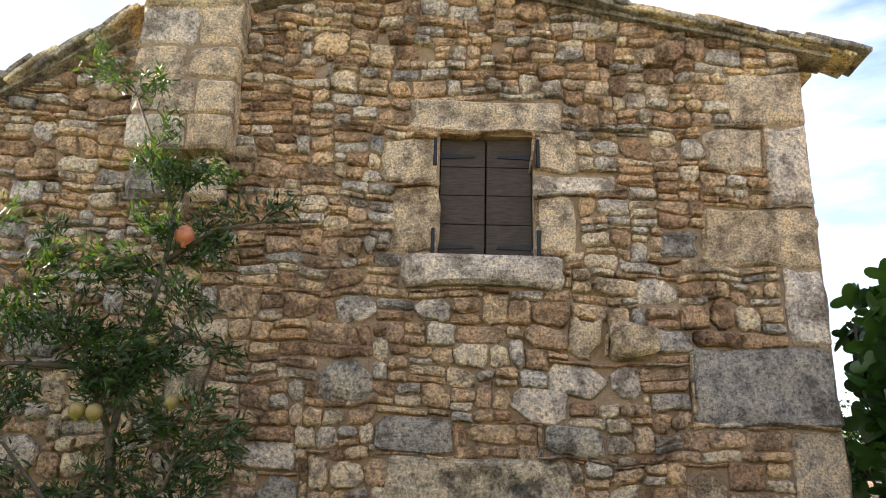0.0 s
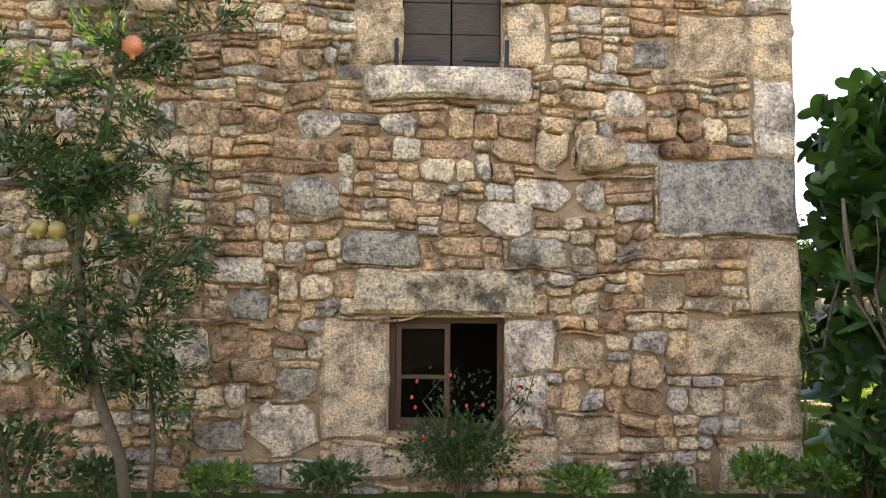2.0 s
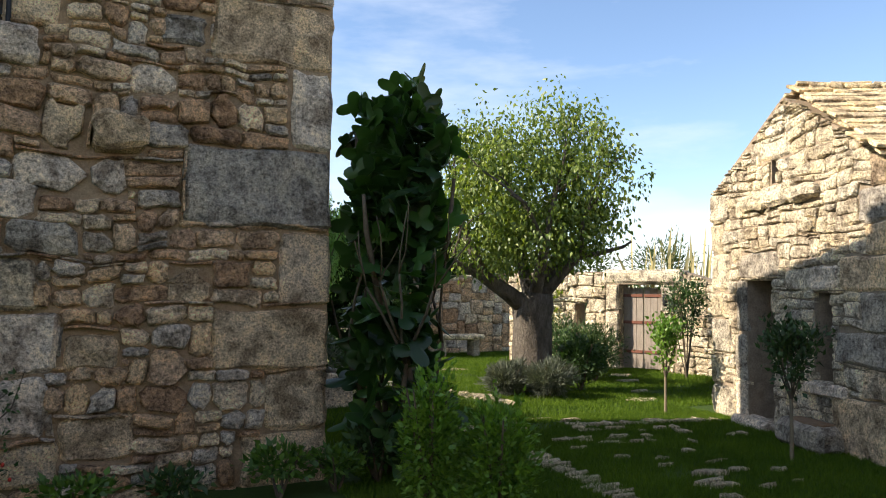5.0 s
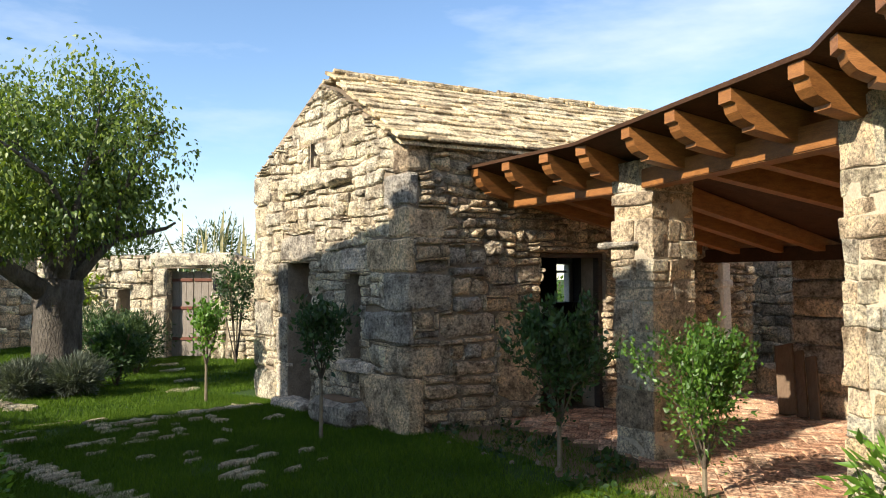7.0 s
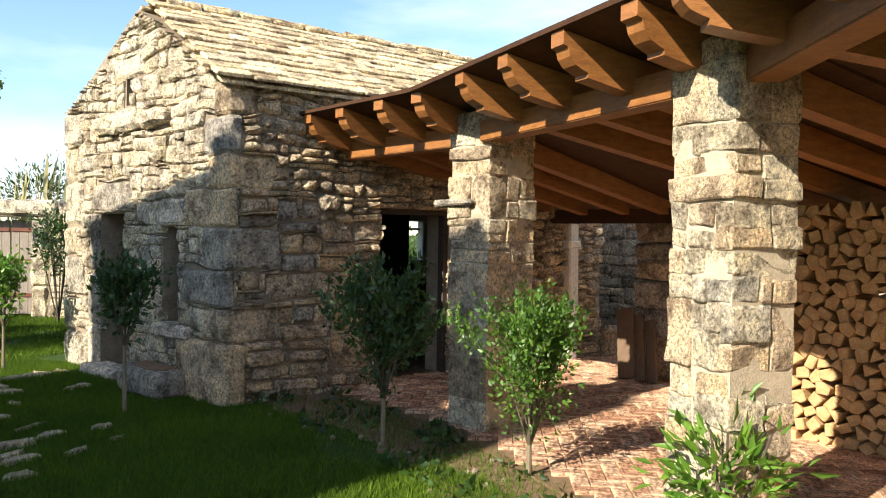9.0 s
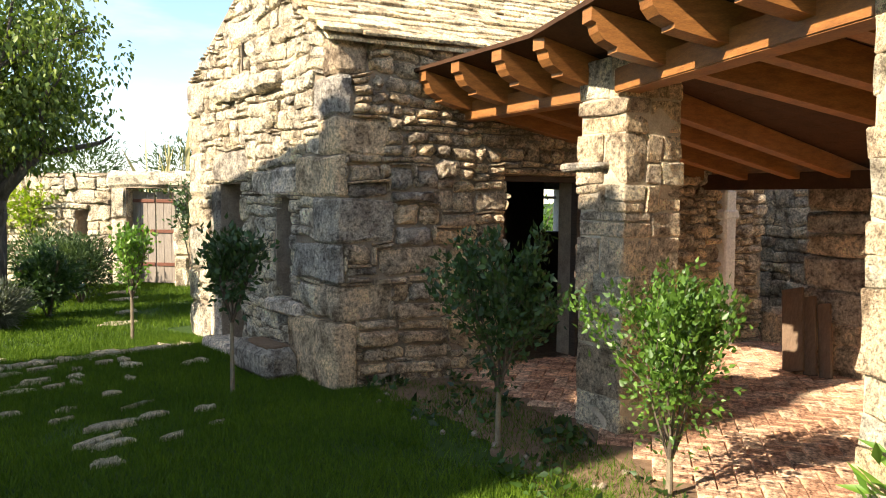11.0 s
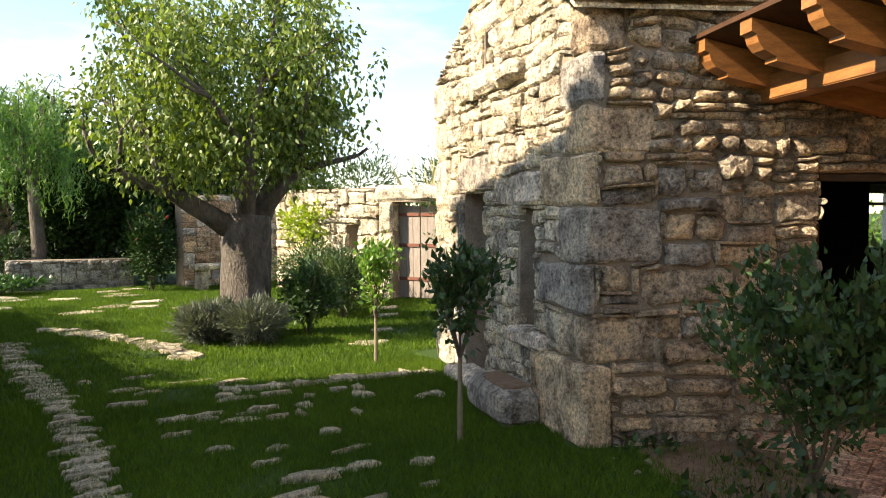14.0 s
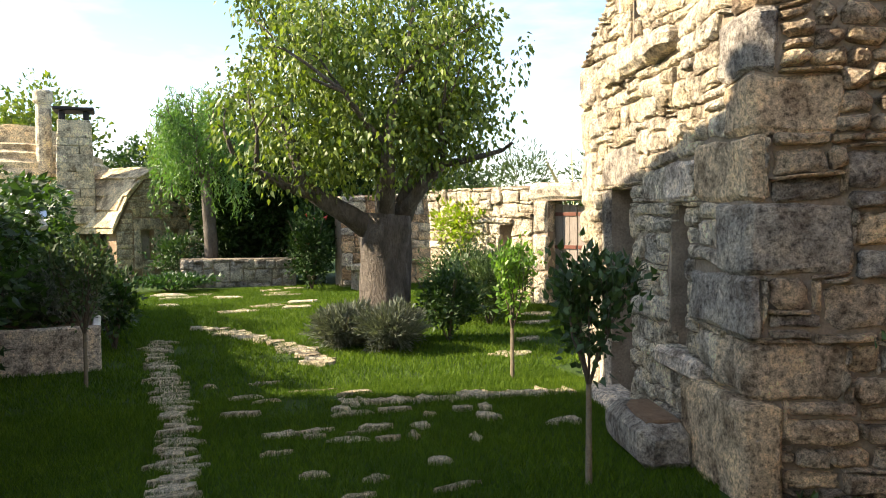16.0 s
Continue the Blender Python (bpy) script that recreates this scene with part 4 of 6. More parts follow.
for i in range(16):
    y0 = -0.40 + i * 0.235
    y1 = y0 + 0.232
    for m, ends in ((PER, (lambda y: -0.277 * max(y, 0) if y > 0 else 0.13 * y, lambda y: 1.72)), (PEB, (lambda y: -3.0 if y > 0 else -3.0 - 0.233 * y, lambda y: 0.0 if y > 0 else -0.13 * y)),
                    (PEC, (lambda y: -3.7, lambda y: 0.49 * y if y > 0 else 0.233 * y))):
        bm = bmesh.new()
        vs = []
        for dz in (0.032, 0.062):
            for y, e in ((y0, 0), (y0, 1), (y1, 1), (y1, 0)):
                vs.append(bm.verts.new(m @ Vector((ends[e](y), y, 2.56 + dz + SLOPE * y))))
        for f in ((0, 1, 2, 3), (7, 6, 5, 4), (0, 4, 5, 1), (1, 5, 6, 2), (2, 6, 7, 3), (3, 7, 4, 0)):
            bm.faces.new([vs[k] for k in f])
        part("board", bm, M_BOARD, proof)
tagged(part("beam", bevel_box(-6.0, 3.0, 1.72, 1.6, 3.16, 1.88, PER, 0.008, 2), M_BOARD), "rear beam under the lean-to roof, coloured dark for the shade there", "beam", "pergola beams")
# the paved floor
bm = bmesh.new()
_vs = [bm.verts.new(PER @ Vector((x, y, z))) for z in (-0.2, 0.02) for x, y in ((2.0, -0.05), (2.0, 7.5), (-6.4, 7.5), (-6.4, -3.3), (-5.5, -3.4), (-2.9, -0.9), (0.0, -0.05))]
bm.faces.new(_vs[:7]), bm.faces.new(_vs[7:][::-1])
for _i in range(7):
    bm.faces.new((_vs[_i], _vs[(_i + 1) % 7], _vs[7 + (_i + 1) % 7], _vs[7 + _i]))
paving = tagged(part("pavement", bm, M_EARTH), "herringbone terracotta paving under the pergola", "paving", kind="structure")
_bm = bmesh.new()
box_into(_bm, -0.11, -0.055, 0.0, 0.11, 0.055, 0.035)
bmesh.ops.bevel(_bm, geom=_bm.edges[:], offset=0.006, segments=1, affect="EDGES")
brick_me = bpy.data.meshes.new("brick")
_bm.to_mesh(brick_me)
_bm.free()
brick_me.materials.append(M_BRICK)
_r = random.Random(31)
lots = []
q = 0.115
for i in range(-40, 60):
    for j in range(-40, 60):
        t = (i - j) % 4
        if t == 0:
            c, turn = ((i + 0.5) * q, j * q), 0
        elif t == 3:
            c, turn = (i * q, (j + 0.5) * q), 90
        else:
            continue
        ca, sa = math.cos(0.78), math.sin(0.78)
        x, y = c[0] * ca - c[1] * sa - 2.0, c[0] * sa + c[1] * ca + 1.6
        if -6.2 < x < 1.85 and 0.06 + min(0, x * 0.277) < y < 4.2:
            lots.append((x, y, turn))
lots.sort(key=lambda l: (l[0] + 0.8) ** 2 + l[1] ** 2)
for k, (x, y, turn) in enumerate(lots):
    mm = PER @ Matrix.Translation((x, y, 0.005 + _r.uniform(0, 0.006))) @ Matrix.Rotation(0.78 + radians(turn), 4, "Z")
    if k < 300:
        o = new("brick", brick_me)
        o.parent = paving
        o.matrix_basis = mm
    else:
        lots[k] = ([mm @ v.co for v in brick_me.vertices],)
rv, rf = [], []
for l in lots[300:]:
    o = len(rv)
    rv += l[0]
    rf += [tuple(i + o for i in p.vertices) for p in brick_me.polygons]
tagged(raw("paving_bricks", rv, rf, M_BRICK, paving), kind="stuff")

# ---- walls at the back ----
def yard_wall(name, p, q, prof, seed, material, holes=(), thick=0.45, cell=0.05, ws=(4, 9), hs=(2, 5), label="dry stone yard wall", limit=300, out=0.05, extra=()):
    p, q = Vector(p), Vector(q)
    m = frame_of(p, q - p)
    bm = bmesh.new()
    w = (q - p).length
    top = slab_wall(bm, m, w, prof, thick, list(holes))
    ob = tagged(part(name, bm, M_MORTAR_GREY), label, "wall", kind="structure")
    r = random.Random(seed)
    rubble(ob, m, pack(w, top, list(holes) + list(extra), cell, ws, hs, r), material, lambda s, z: True, r, limit=limit, out=out, warp=0.04, square=0.36, bulge=0.02)
    return ob, m


# gate wall: runs from the far side of the yard to behind the small house
GP, GQ = (11.5, 16.0), (13.6, 11.6)
gw = (Vector(GQ) - Vector(GP)).length
gdir = (Vector(GQ) - Vector(GP)).normalized()
gj = (Vector((12.57, 13.54)) - Vector(GP)).dot(gdir)
gate_hole = (gj, 0.0, gj + 0.92, 1.76)
wall_gate, GM = yard_wall("wall_1", GP, GQ, [(0, 2.0), (gj - 0.5, 2.02), (gj + 1.4, 2.0), (gw, 1.75)], 41, M_PALE,
                          [gate_hole, (gj - 1.0, 0.85, gj - 0.72, 1.35)], cell=0.05, label="pale dry stone wall with a gateway",
                          extra=[(gj - 0.28, 0, gj, 1.78), (gj + 0.92, 0, gj + 1.2, 1.78), (gj - 0.35, 1.76, gj + 1.35, 2.05)])
part("lintel", rock(gj - 0.35, -0.5, 1.77, gj + 1.35, 0.06, 2.06, GM, 0.025, 0.05), M_PALE, wall_gate, "single long pale stone lintel")
for a, b in ((gj - 0.28, gj), (gj + 0.92, gj + 1.2)):
    for z0, z1 in ((0, 0.55), (0.56, 1.2), (1.21, 1.76)):
        part("jamb_stone", rock(a, -0.4, z0, b, 0.04, z1, GM, 0.02, 0.035), M_PALE, wall_gate)
gate = thing("gate", GM @ Vector((gj + 0.45, -0.2, 0)), "weathered grey double plank gate with red rails", "gate")
for k in range(2):
    for j in range(3):
        a = gj + 0.015 + k * 0.455 + j * 0.146
        part("plank", bevel_box(a, -0.24, 0.04, a + 0.142, -0.205, 1.70 - 0.01 * j, GM, 0.004, 1), M_GATE, gate)
    for z0 in (0.35, 0.95, 1.5):
        part("rail", bevel_box(gj + 0.02 + k * 0.455, -0.205, z0, gj + 0.44 + k * 0.455, -0.185, z0 + 0.06, GM, 0.003, 1), M_RUST, gate, "faded red rail")
bm = bmesh.new()
tube(bm, [GM @ Vector((gj + 1.06, 0.12, 1.32)), GM @ Vector((gj + 1.06, 0.12, 1.36)), GM @ Vector((gj + 1.06, 0.12, 1.50)), GM @ Vector((gj + 1.06, 0.12, 1.56))], (0.03, 0.06, 0.07, 0.02), 8)
tagged(part("wall_lantern", bm, M_IRON), "small black iron lantern on the gate wall", "lantern")
# the wall behind the large tree, with a stone bench
wall_mid, MM = yard_wall("wall_2", (10.4, 18.43), (15.5, 18.6), [(0, 1.95), (1.2, 2.0), (5.1, 2.2)], 43, M_WARM, cell=0.06, label="brown rubble boundary wall")
bench = thing("stone_bench", (10.9, 17.7, 0), "grey stone bench against the wall", "bench")
part("seat", rock(10.3, 17.3, 0.42, 11.6, 17.75, 0.54, Matrix(), 0.01, 0.03), M_PALE, bench)
for x in (10.4, 11.3):
    part("support", rock(x, 17.36, 0, x + 0.2, 17.7, 0.42, Matrix(), 0.01, 0.03), M_GREYBLOCK, bench)
# low wall under the far trees
yard_wall("wall_3", (7.2, 19.8), (9.6, 19.3), [(0, 0.62), (2.6, 0.6)], 44, M_GREYBLOCK, cell=0.07, label="low dark dry stone wall", ws=(3, 6), hs=(2, 4))
yard_wall("wall_4", (5.0, 24.0), (10.5, 24.4), [(0, 1.9), (5.6, 1.9)], 45, M_PALE, cell=0.08, label="sunlit pale wall behind the trees", limit=100)
# closing walls of the yard
yard_wall("wall_5", (13.4, 12.2), (15.5, 9.0), [(0, 1.7), (4, 1.7)], 46, M_PALE, cell=0.08, limit=60)
# lit wall behind the pergola
BW0, BW1 = PER @ Vector((5.6, 5.5, 0)), PER @ Vector((-6.5, 5.5, 0))
m_b = Matrix(((-pv.x, -pu.x, 0, BW0.x), (-pv.y, -pu.y, 0, BW0.y), (0, 0, 1, 0), (0, 0, 0, 1)))
bm = bmesh.new()
btop = slab_wall(bm, m_b, 12.1, [(0, 2.6), (12.1, 2.6)], 0.4, [])
wall_back = tagged(part("wall_6", bm, M_MORTAR_GREY), "grey rubble wall behind the pergola", "wall", kind="structure")
_r = random.Random(51)
rubble(wall_back, m_b, pack(12.1, btop, [], 0.05, (4, 9), (3, 5), _r), M_GREY, lambda s, z: s < 6, _r, out=0.045, warp=0.04, square=0.42, bulge=0.03)

# things under and behind the pergola
logs = thing("firewood_stack", PER @ Vector((-3.3, 2.6, 0)), "tall stack of split firewood under the pergola roof", "firewood")
_r = random.Random(61)
LOGM = []
for k in range(6):
    bm = bmesh.new()
    n = _r.choice((3, 4, 4, 5))
    a0 = _r.uniform(0, 6)
    ring = [(math.cos(a0 + i * math.tau / n + _r.uniform(-0.3, 0.3)) * 0.062, math.sin(a0 + i * math.tau / n + _r.uniform(-0.3, 0.3)) * 0.052) for i in range(n)]
    f0 = [bm.verts.new((x, 0, z)) for x, z in ring]
    f1 = [bm.verts.new((x, 0.45, z)) for x, z in ring]
    bm.faces.new(f0), bm.faces.new(f1[::-1])
    for i in range(n):
        bm.faces.new((f0[i], f0[(i + 1) % n], f1[(i + 1) % n], f1[i]))
    bmesh.ops.bevel(bm, geom=bm.edges[:], offset=0.007, segments=1, affect="EDGES")
    bmesh.ops.recalc_face_normals(bm, faces=bm.faces[:])
    me = bpy.data.meshes.new("log")
    bm.to_mesh(me), bm.free()
    me.materials.append(M_LOG)
    LOGM.append(me)
lots = []
for row in range(19):
    for col in range(30):
        lots.append((-1.80 - col * 0.105 - 0.05 * (row % 2) + _r.uniform(-0.02, 0.02), 1.80 + _r.uniform(-0.03, 0.03), 0.075 + row * 0.095 + _r.uniform(-0.015, 0.015)))
rv, rf = [], []
for k, (x, y, z) in enumerate(sorted(lots, key=lambda l: -l[0])):
    me = _r.choice(LOGM)
    mm = PER @ Matrix.Translation((x, y, z)) @ Matrix.Rotation(_r.uniform(0, 6.28), 4, "Y") @ Matrix.Rotation(_r.uniform(-0.05, 0.05), 4, "Z") @ Matrix.Diagonal((1.15 * _r.uniform(0.8, 1.1), 1, 1.1, 1))
    if k < 300:
        o = new("log", me)
        o.parent = logs
        o.matrix_basis = Matrix.Translation(-BASE[logs]) @ mm
    else:
        b0 = len(rv)
        rv += [mm @ v.co for v in me.vertices]
        rf += [tuple(i + b0 for i in p.vertices) for p in me.polygons]
tagged(raw("far_logs", rv, rf, M_LOG, logs), kind="stuff")
# dark pier with planks leaning on it
pier = thing("rear_pier", PER @ Vector((0.15, 3.2, 0)), "dark stone pier at the back of the pergola", "pillar")
_r = random.Random(62)
z = 0.0
while z < 1.72:
    h = min(_r.uniform(0.18, 0.32), 1.75 - z)
    part("stone", rock(-0.35, 3.02, z + 0.005, 0.36, 3.4, z + h - 0.005, PER, 0.015, 0.03, 2), _r.choice((M_GREY, M_GREYBLOCK)), pier)
    z += h
for k, (x, w) in enumerate(((0.34, 0.22), (0.14, 0.13), (0.0, 0.12))):
    mm = PER @ Matrix.Translation((x, 2.74 + 0.02 * k, 0.03)) @ Matrix.Rotation(radians(14), 4, "Y") @ Matrix.Rotation(radians(-15), 4, "X")
    tagged(part("plank", bevel_box(-w, 0, 0, 0, 0.035, 0.78 - 0.05 * k, mm, 0.004, 1), M_CURTAIN), "brown wooden plank leaning on the rear pier", "plank", "leaning planks")
post = thing("white_post", PER @ Vector((1.55, 3.3, 0)), "pale upright stone post behind the pergola", "post")
part("shaft", rock(1.46, 3.25, 0.0, 1.62, 3.42, 1.72, PER, 0.012, 0.02, 2), M_WHITE, post)
part("cap", rock(1.44, 3.22, 1.40, 1.64, 3.45, 1.5, PER, 0.01, 0.02, 2), M_WHITE, post)
tagged(part("step_block", rock(0.62, 3.9, 0.0, 1.5, 4.5, 0.42, PER, 0.02, 0.05), M_PALE), "rough pale stone block by the rear wall", "stone block")
# pale stone frame of the house's rear window
for _w in ((3.70, 1.10, 3.78, 1.76), (4.20, 1.10, 4.32, 1.76), (3.70, 1.76, 4.32, 1.90)):
    part("window_jamb", rock(_w[0], -0.46, _w[1], _w[2], -0.30, _w[3], BACKM @ Matrix.Translation((0.45, 0, 0)), 0.008, 0.012, 2), M_WHITE, house)
part("window_rail", bevel_box(3.78, -0.42, 1.62, 4.20, -0.37, 1.66, BACKM @ Matrix.Translation((0.45, 0, 0)), 0.004, 1), M_WHITE, house)
# stone trough under the gable window
tr = thing("stone_trough", GAB @ Vector((0.95, 0.3, 0)), "old carved grey stone trough by the house wall", "trough")
bm = rock(0.52, 0.06, -0.02, 1.28, 0.42, 0.27, GAB, 0.02, 0.07)
part("body", bm, M_GREYBLOCK, tr)
part("soil", bevel_box(0.62, 0.13, 0.23, 1.18, 0.35, 0.283, GAB, 0.01, 1), M_EARTH, tr)

# ---- stepping stones in the lawn ----
_r = random.Random(71)
STEP = []
for k in range(7):
    bm = bmesh.new()
    bmesh.ops.create_cone(bm, cap_ends=True, segments=13, radius1=0.56, radius2=0.50, depth=0.05)
    for v in bm.verts:
        a = math.atan2(v.co.y, v.co.x)
        q = 0.86 + 0.62 * noise.noise(Vector((math.cos(a) * 1.7, math.sin(a) * 1.7, k * 3.7))) + 0.3 * noise.noise(Vector((math.cos(a) * 5, math.sin(a) * 5, k * 2.1)))
        v.co.x *= q
        v.co.y *= q
        v.co.z += 0.014 * noise.noise(v.co * 4 + Vector((k, 0, 0)))
    bmesh.ops.recalc_face_normals(bm, faces=bm.faces[:])
    me = bpy.data.meshes.new("stepping_stone")
    bm.to_mesh(me), bm.free()
    me.materials.append(M_STEP)
    STEP.append(me)


def step(x, y, w, d, turn):
    o = new("stepping_stone", _r.choice(STEP))
    o.matrix_basis = Matrix.Translation((x, y, 0.004 + _r.uniform(-0.010, 0.012))) @ Matrix.Rotation(turn, 4, "Z") @ Matrix.Diagonal((w, d, 1, 1))
    tagged(o, "flat pale stepping stone sunk in the grass", "stepping stone", "stepping stones")


for i in range(56):        # the long path
    f = i / 55
    x = 6.12 + 0.42 * f + 0.10 * math.sin(f * 5) + _r.uniform(-0.06, 0.06)
    step(x, 5.4 + f * 6.9 + _r.uniform(-0.03, 0.03), _r.uniform(0.18, 0.42), _r.uniform(0.07, 0.14), _r.uniform(-0.3, 0.3))
for i in range(20):        # a bend towards the tree
    f = i / 19
    step(7.95 - 0.85 * f * f - 0.1 * f, 10.1 + f * 3.2, _r.uniform(0.28, 0.5), _r.uniform(0.16, 0.28), 0.5 + _r.uniform(-0.3, 0.3))
for i in range(17):        # a row across to the door
    f = i / 16
    step(7.75 + f * 1.85, 8.35 - f * 0.38 + _r.uniform(-0.05, 0.05), _r.uniform(0.10, 0.18), _r.uniform(0.14, 0.28), 0.3 + _r.uniform(-0.4, 0.4))
for i in range(9):
    step(_r.uniform(7.9, 9.2), _r.uniform(7.0, 7.8), _r.uniform(0.08, 0.2), _r.uniform(0.1, 0.2), _r.uniform(-0.5, 0.5))
for i in range(34):
    step(_r.uniform(6.7, 8.1), _r.uniform(4.9, 9.6), _r.uniform(0.12, 0.42), _r.uniform(0.04, 0.10), _r.uniform(-0.25, 0.25))
for i in range(14):
    step(_r.uniform(6.6, 9.4), _r.uniform(14.5, 18.5), _r.uniform(0.4, 0.9), _r.uniform(0.25, 0.5), _r.uniform(-0.3, 0.3))
for x, y in ((10.6, 10.6), (10.0, 9.8), (11.4, 11.8), (11.9, 12.6)):
    step(x, y, 0.5, 0.28, _r.uniform(-0.4, 0.4))


# ---- plants ----
def grow(p, d, length, r, depth, rng, bm, tips, droop=0.0, fork=(2, 3), wide=0.6, keep=0.72, sides=6):
    """A limb that bends, tapers and forks; the ends of the last ones go into tips."""
    pts, rad = [Vector(p)], [r]
    d = Vector(d).normalized()
    for i in range(3):
        d = (d + Vector((rng.uniform(-1, 1), rng.uniform(-1, 1), rng.uniform(-0.6, 1) - droop)) * 0.16).normalized()
        pts.append(pts[-1] + d * length / 3)
        rad.append(r * (1 - 0.14 * (i + 1)))
    tube(bm, pts, rad, sides)
    if depth <= 1:
        for q in pts[1:]:
            tips.append((q, d))
    if depth > 0:
        for k in range(rng.randint(*fork)):
            n = Vector((rng.uniform(-1, 1), rng.uniform(-1, 1), rng.uniform(-0.7, 0.9) - droop)).normalized()
            grow(pts[-1] if k < 2 else pts[2], (d + n * wide).normalized(), length * keep * rng.uniform(0.8, 1.15), rad[-1] * (0.72 if k else 0.85), depth - 1, rng, bm, tips, droop, fork, wide, keep, max(4, sides - 1))


def at_tips(tips, each, spread):
    p = np.array([tuple(t[0]) for t in tips])
    d = np.array([tuple(t[1]) for t in tips])
    i = NRG.integers(0, len(tips), each * len(tips))
    return p[i] + NRG.normal(0, spread, (len(i), 3)), d[i]


def cloud(c, r, n, hollow=0.35):
    """Places in a lumpy ellipsoid, denser towards its outside."""
    v = NRG.normal(0, 1, (n, 3))
    v /= np.linalg.norm(v, axis=1, keepdims=True)
    lump = np.array([0.76 + 0.55 * noise.noise(Vector(q * 2.6) + Vector(c)) for q in v])
    k = (hollow + (1 - hollow) * NRG.uniform(0, 1, n) ** 0.6) * lump
    return np.array(c) + v * k[:, None] * np.array(r), v


def plant(name, at, label, category, group=""):
    return thing(name, at, label, category, group)


# the large tree
TREE_M = Matrix.Translation((6.05, 2.2, 1.557)) @ Matrix.Scale(0.752, 4) @ Matrix.Translation((-6.05, -2.2, -1.557))
tree = plant("tree", (9.06, 11.3, 0), "broad old tree with a swollen grey trunk and sunlit leaves", "tree")
_r = random.Random(81)
bm = bmesh.new()
tips = []
tube(bm, [(10.05, 14.3, -0.7), (10.05, 14.3, -0.3), (10.05, 14.3, 0.4), (10.04, 14.3, 0.9), (10.02, 14.3, 1.25), (10.05, 14.3, 1.55)], (0.50, 0.43, 0.40, 0.39, 0.44, 0.36), 18, 0.35)
for p, d, l, r in (((9.85, 14.3, 1.25), (-1.0, -0.1, 0.62), 1.5, 0.20), ((10.25, 14.3, 1.4), (0.45, 0.1, 1.0), 1.5, 0.21), ((10.1, 14.4, 1.4), (0.0, 0.9, 1.0), 1.4, 0.18),
                   ((10.0, 14.2, 1.4), (-0.25, -0.5, 1.1), 1.4, 0.16), ((10.2, 14.2, 1.45), (0.6, -0.5, 1.1), 1.2, 0.13), ((8.75, 14.2, 1.95), (-0.4, 0.2, 1.0), 1.3, 0.12)):
    grow(p, d, l, r, 4, _r, bm, tips, fork=(2, 3), wide=0.72, keep=0.74, sides=8)
bmesh.ops.transform(bm, matrix=TREE_M, verts=bm.verts[:])
lobes = (((8.95, 11.3, 3.35), (1.85, 1.85, 1.62), 700), ((8.2, 11.35, 2.75), (1.25, 1.2, 1.1), 330), ((9.75, 10.9, 2.75), (0.95, 0.95, 0.95), 190),
         ((8.6, 11.0, 2.4), (1.5, 1.4, 0.75), 220), ((9.5, 11.5, 2.5), (1.2, 1.2, 0.75), 160))


def in_crown(p, k=1.0):
    return any(sum(((p[i] - c[i]) / (r[i] * k)) ** 2 for i in range(3)) < 1 for c, r, _ in lobes)


bmesh.ops.delete(bm, geom=[v for v in bm.verts if v.co.z > 1.75 and not in_crown(v.co, 0.94) and math.hypot(v.co.x - 9.06, v.co.y - 11.3) > 0.75], context="VERTS")
part("trunk", bm, M_BARK, tree, smooth=True)
tips = [(TREE_M @ q, d) for q, d in tips]
tips = [t for t in tips if in_crown(t[0], 0.97) and t[0].z > 1.9]
clump = [cloud(c, r, k, 0.4)[0] for c, r, k in lobes]
clump = np.concatenate(clump + [np.array([tuple(t[0]) for t in tips])])
clump = clump[clump[:, 2] > 1.62 + 0.16 * np.hypot(clump[:, 0] - 9.06, clump[:, 1] - 11.3)]
_i = NRG.integers(0, len(clump), 27000)
_off = NRG.normal(0, 1, (27000, 3)) * np.array((0.085, 0.085, 0.10))
leaves("crown", clump[_i] + _off, _off * 3.0 + np.array((0, 0, -0.75)), 0.082, L_TREE, tree, spread=0.35, up=0.35)

# pomegranate against the farmhouse
pome = plant("pomegranate_tree", (-0.87, 6.25, 0), "thin leaning pomegranate tree with ripe and green fruit", "tree")
bm = bmesh.new()
tips = []
_r = random.Random(82)
main = [(-0.85, 6.25, -0.1), (-0.93, 6.25, 0.4), (-1.10, 6.24, 0.85), (-1.22, 6.24, 1.3), (-1.28, 6.23, 1.8), (-1.2, 6.2, 2.35), (-1.08, 6.2, 2.9), (-1.02, 6.2, 3.4), (-1.2, 6.2, 3.9), (-1.5, 6.2, 4.55)]
tube(bm, main, (0.045, 0.04, 0.036, 0.033, 0.029, 0.025, 0.02, 0.016, 0.011, 0.007), 8)
limbs = [[(-1.25, 6.23, 1.75), (-1.45, 6.2, 2.2), (-1.75, 6.15, 2.55), (-2.1, 6.1, 2.95), (-2.6, 6.1, 3.2)], [(-1.1, 6.24, 0.9), (-1.5, 6.15, 1.25), (-1.95, 6.1, 1.75), (-2.4, 6.1, 1.9)],
         [(-1.2, 6.2, 2.3), (-0.9, 6.2, 2.6), (-0.7, 6.2, 2.5)], [(-1.05, 6.2, 3.1), (-0.7, 6.2, 3.35), (-0.2, 6.2, 3.45)], [(-1.6, 6.2, 2.3), (-2.0, 6.1, 2.3), (-2.5, 6.1, 2.2)],
         [(-1.2, 6.24, 1.2), (-0.85, 6.2, 1.5), (-0.75, 6.2, 1.9)], [(-0.75, 6.3, -0.05), (-0.72, 6.3, 0.5), (-0.78, 6.3, 1.1), (-0.75, 6.3, 1.6)], [(-1.3, 6.2, 1.5), (-1.7, 6.1, 1.2), (-2.1, 6.1, 1.1)]]
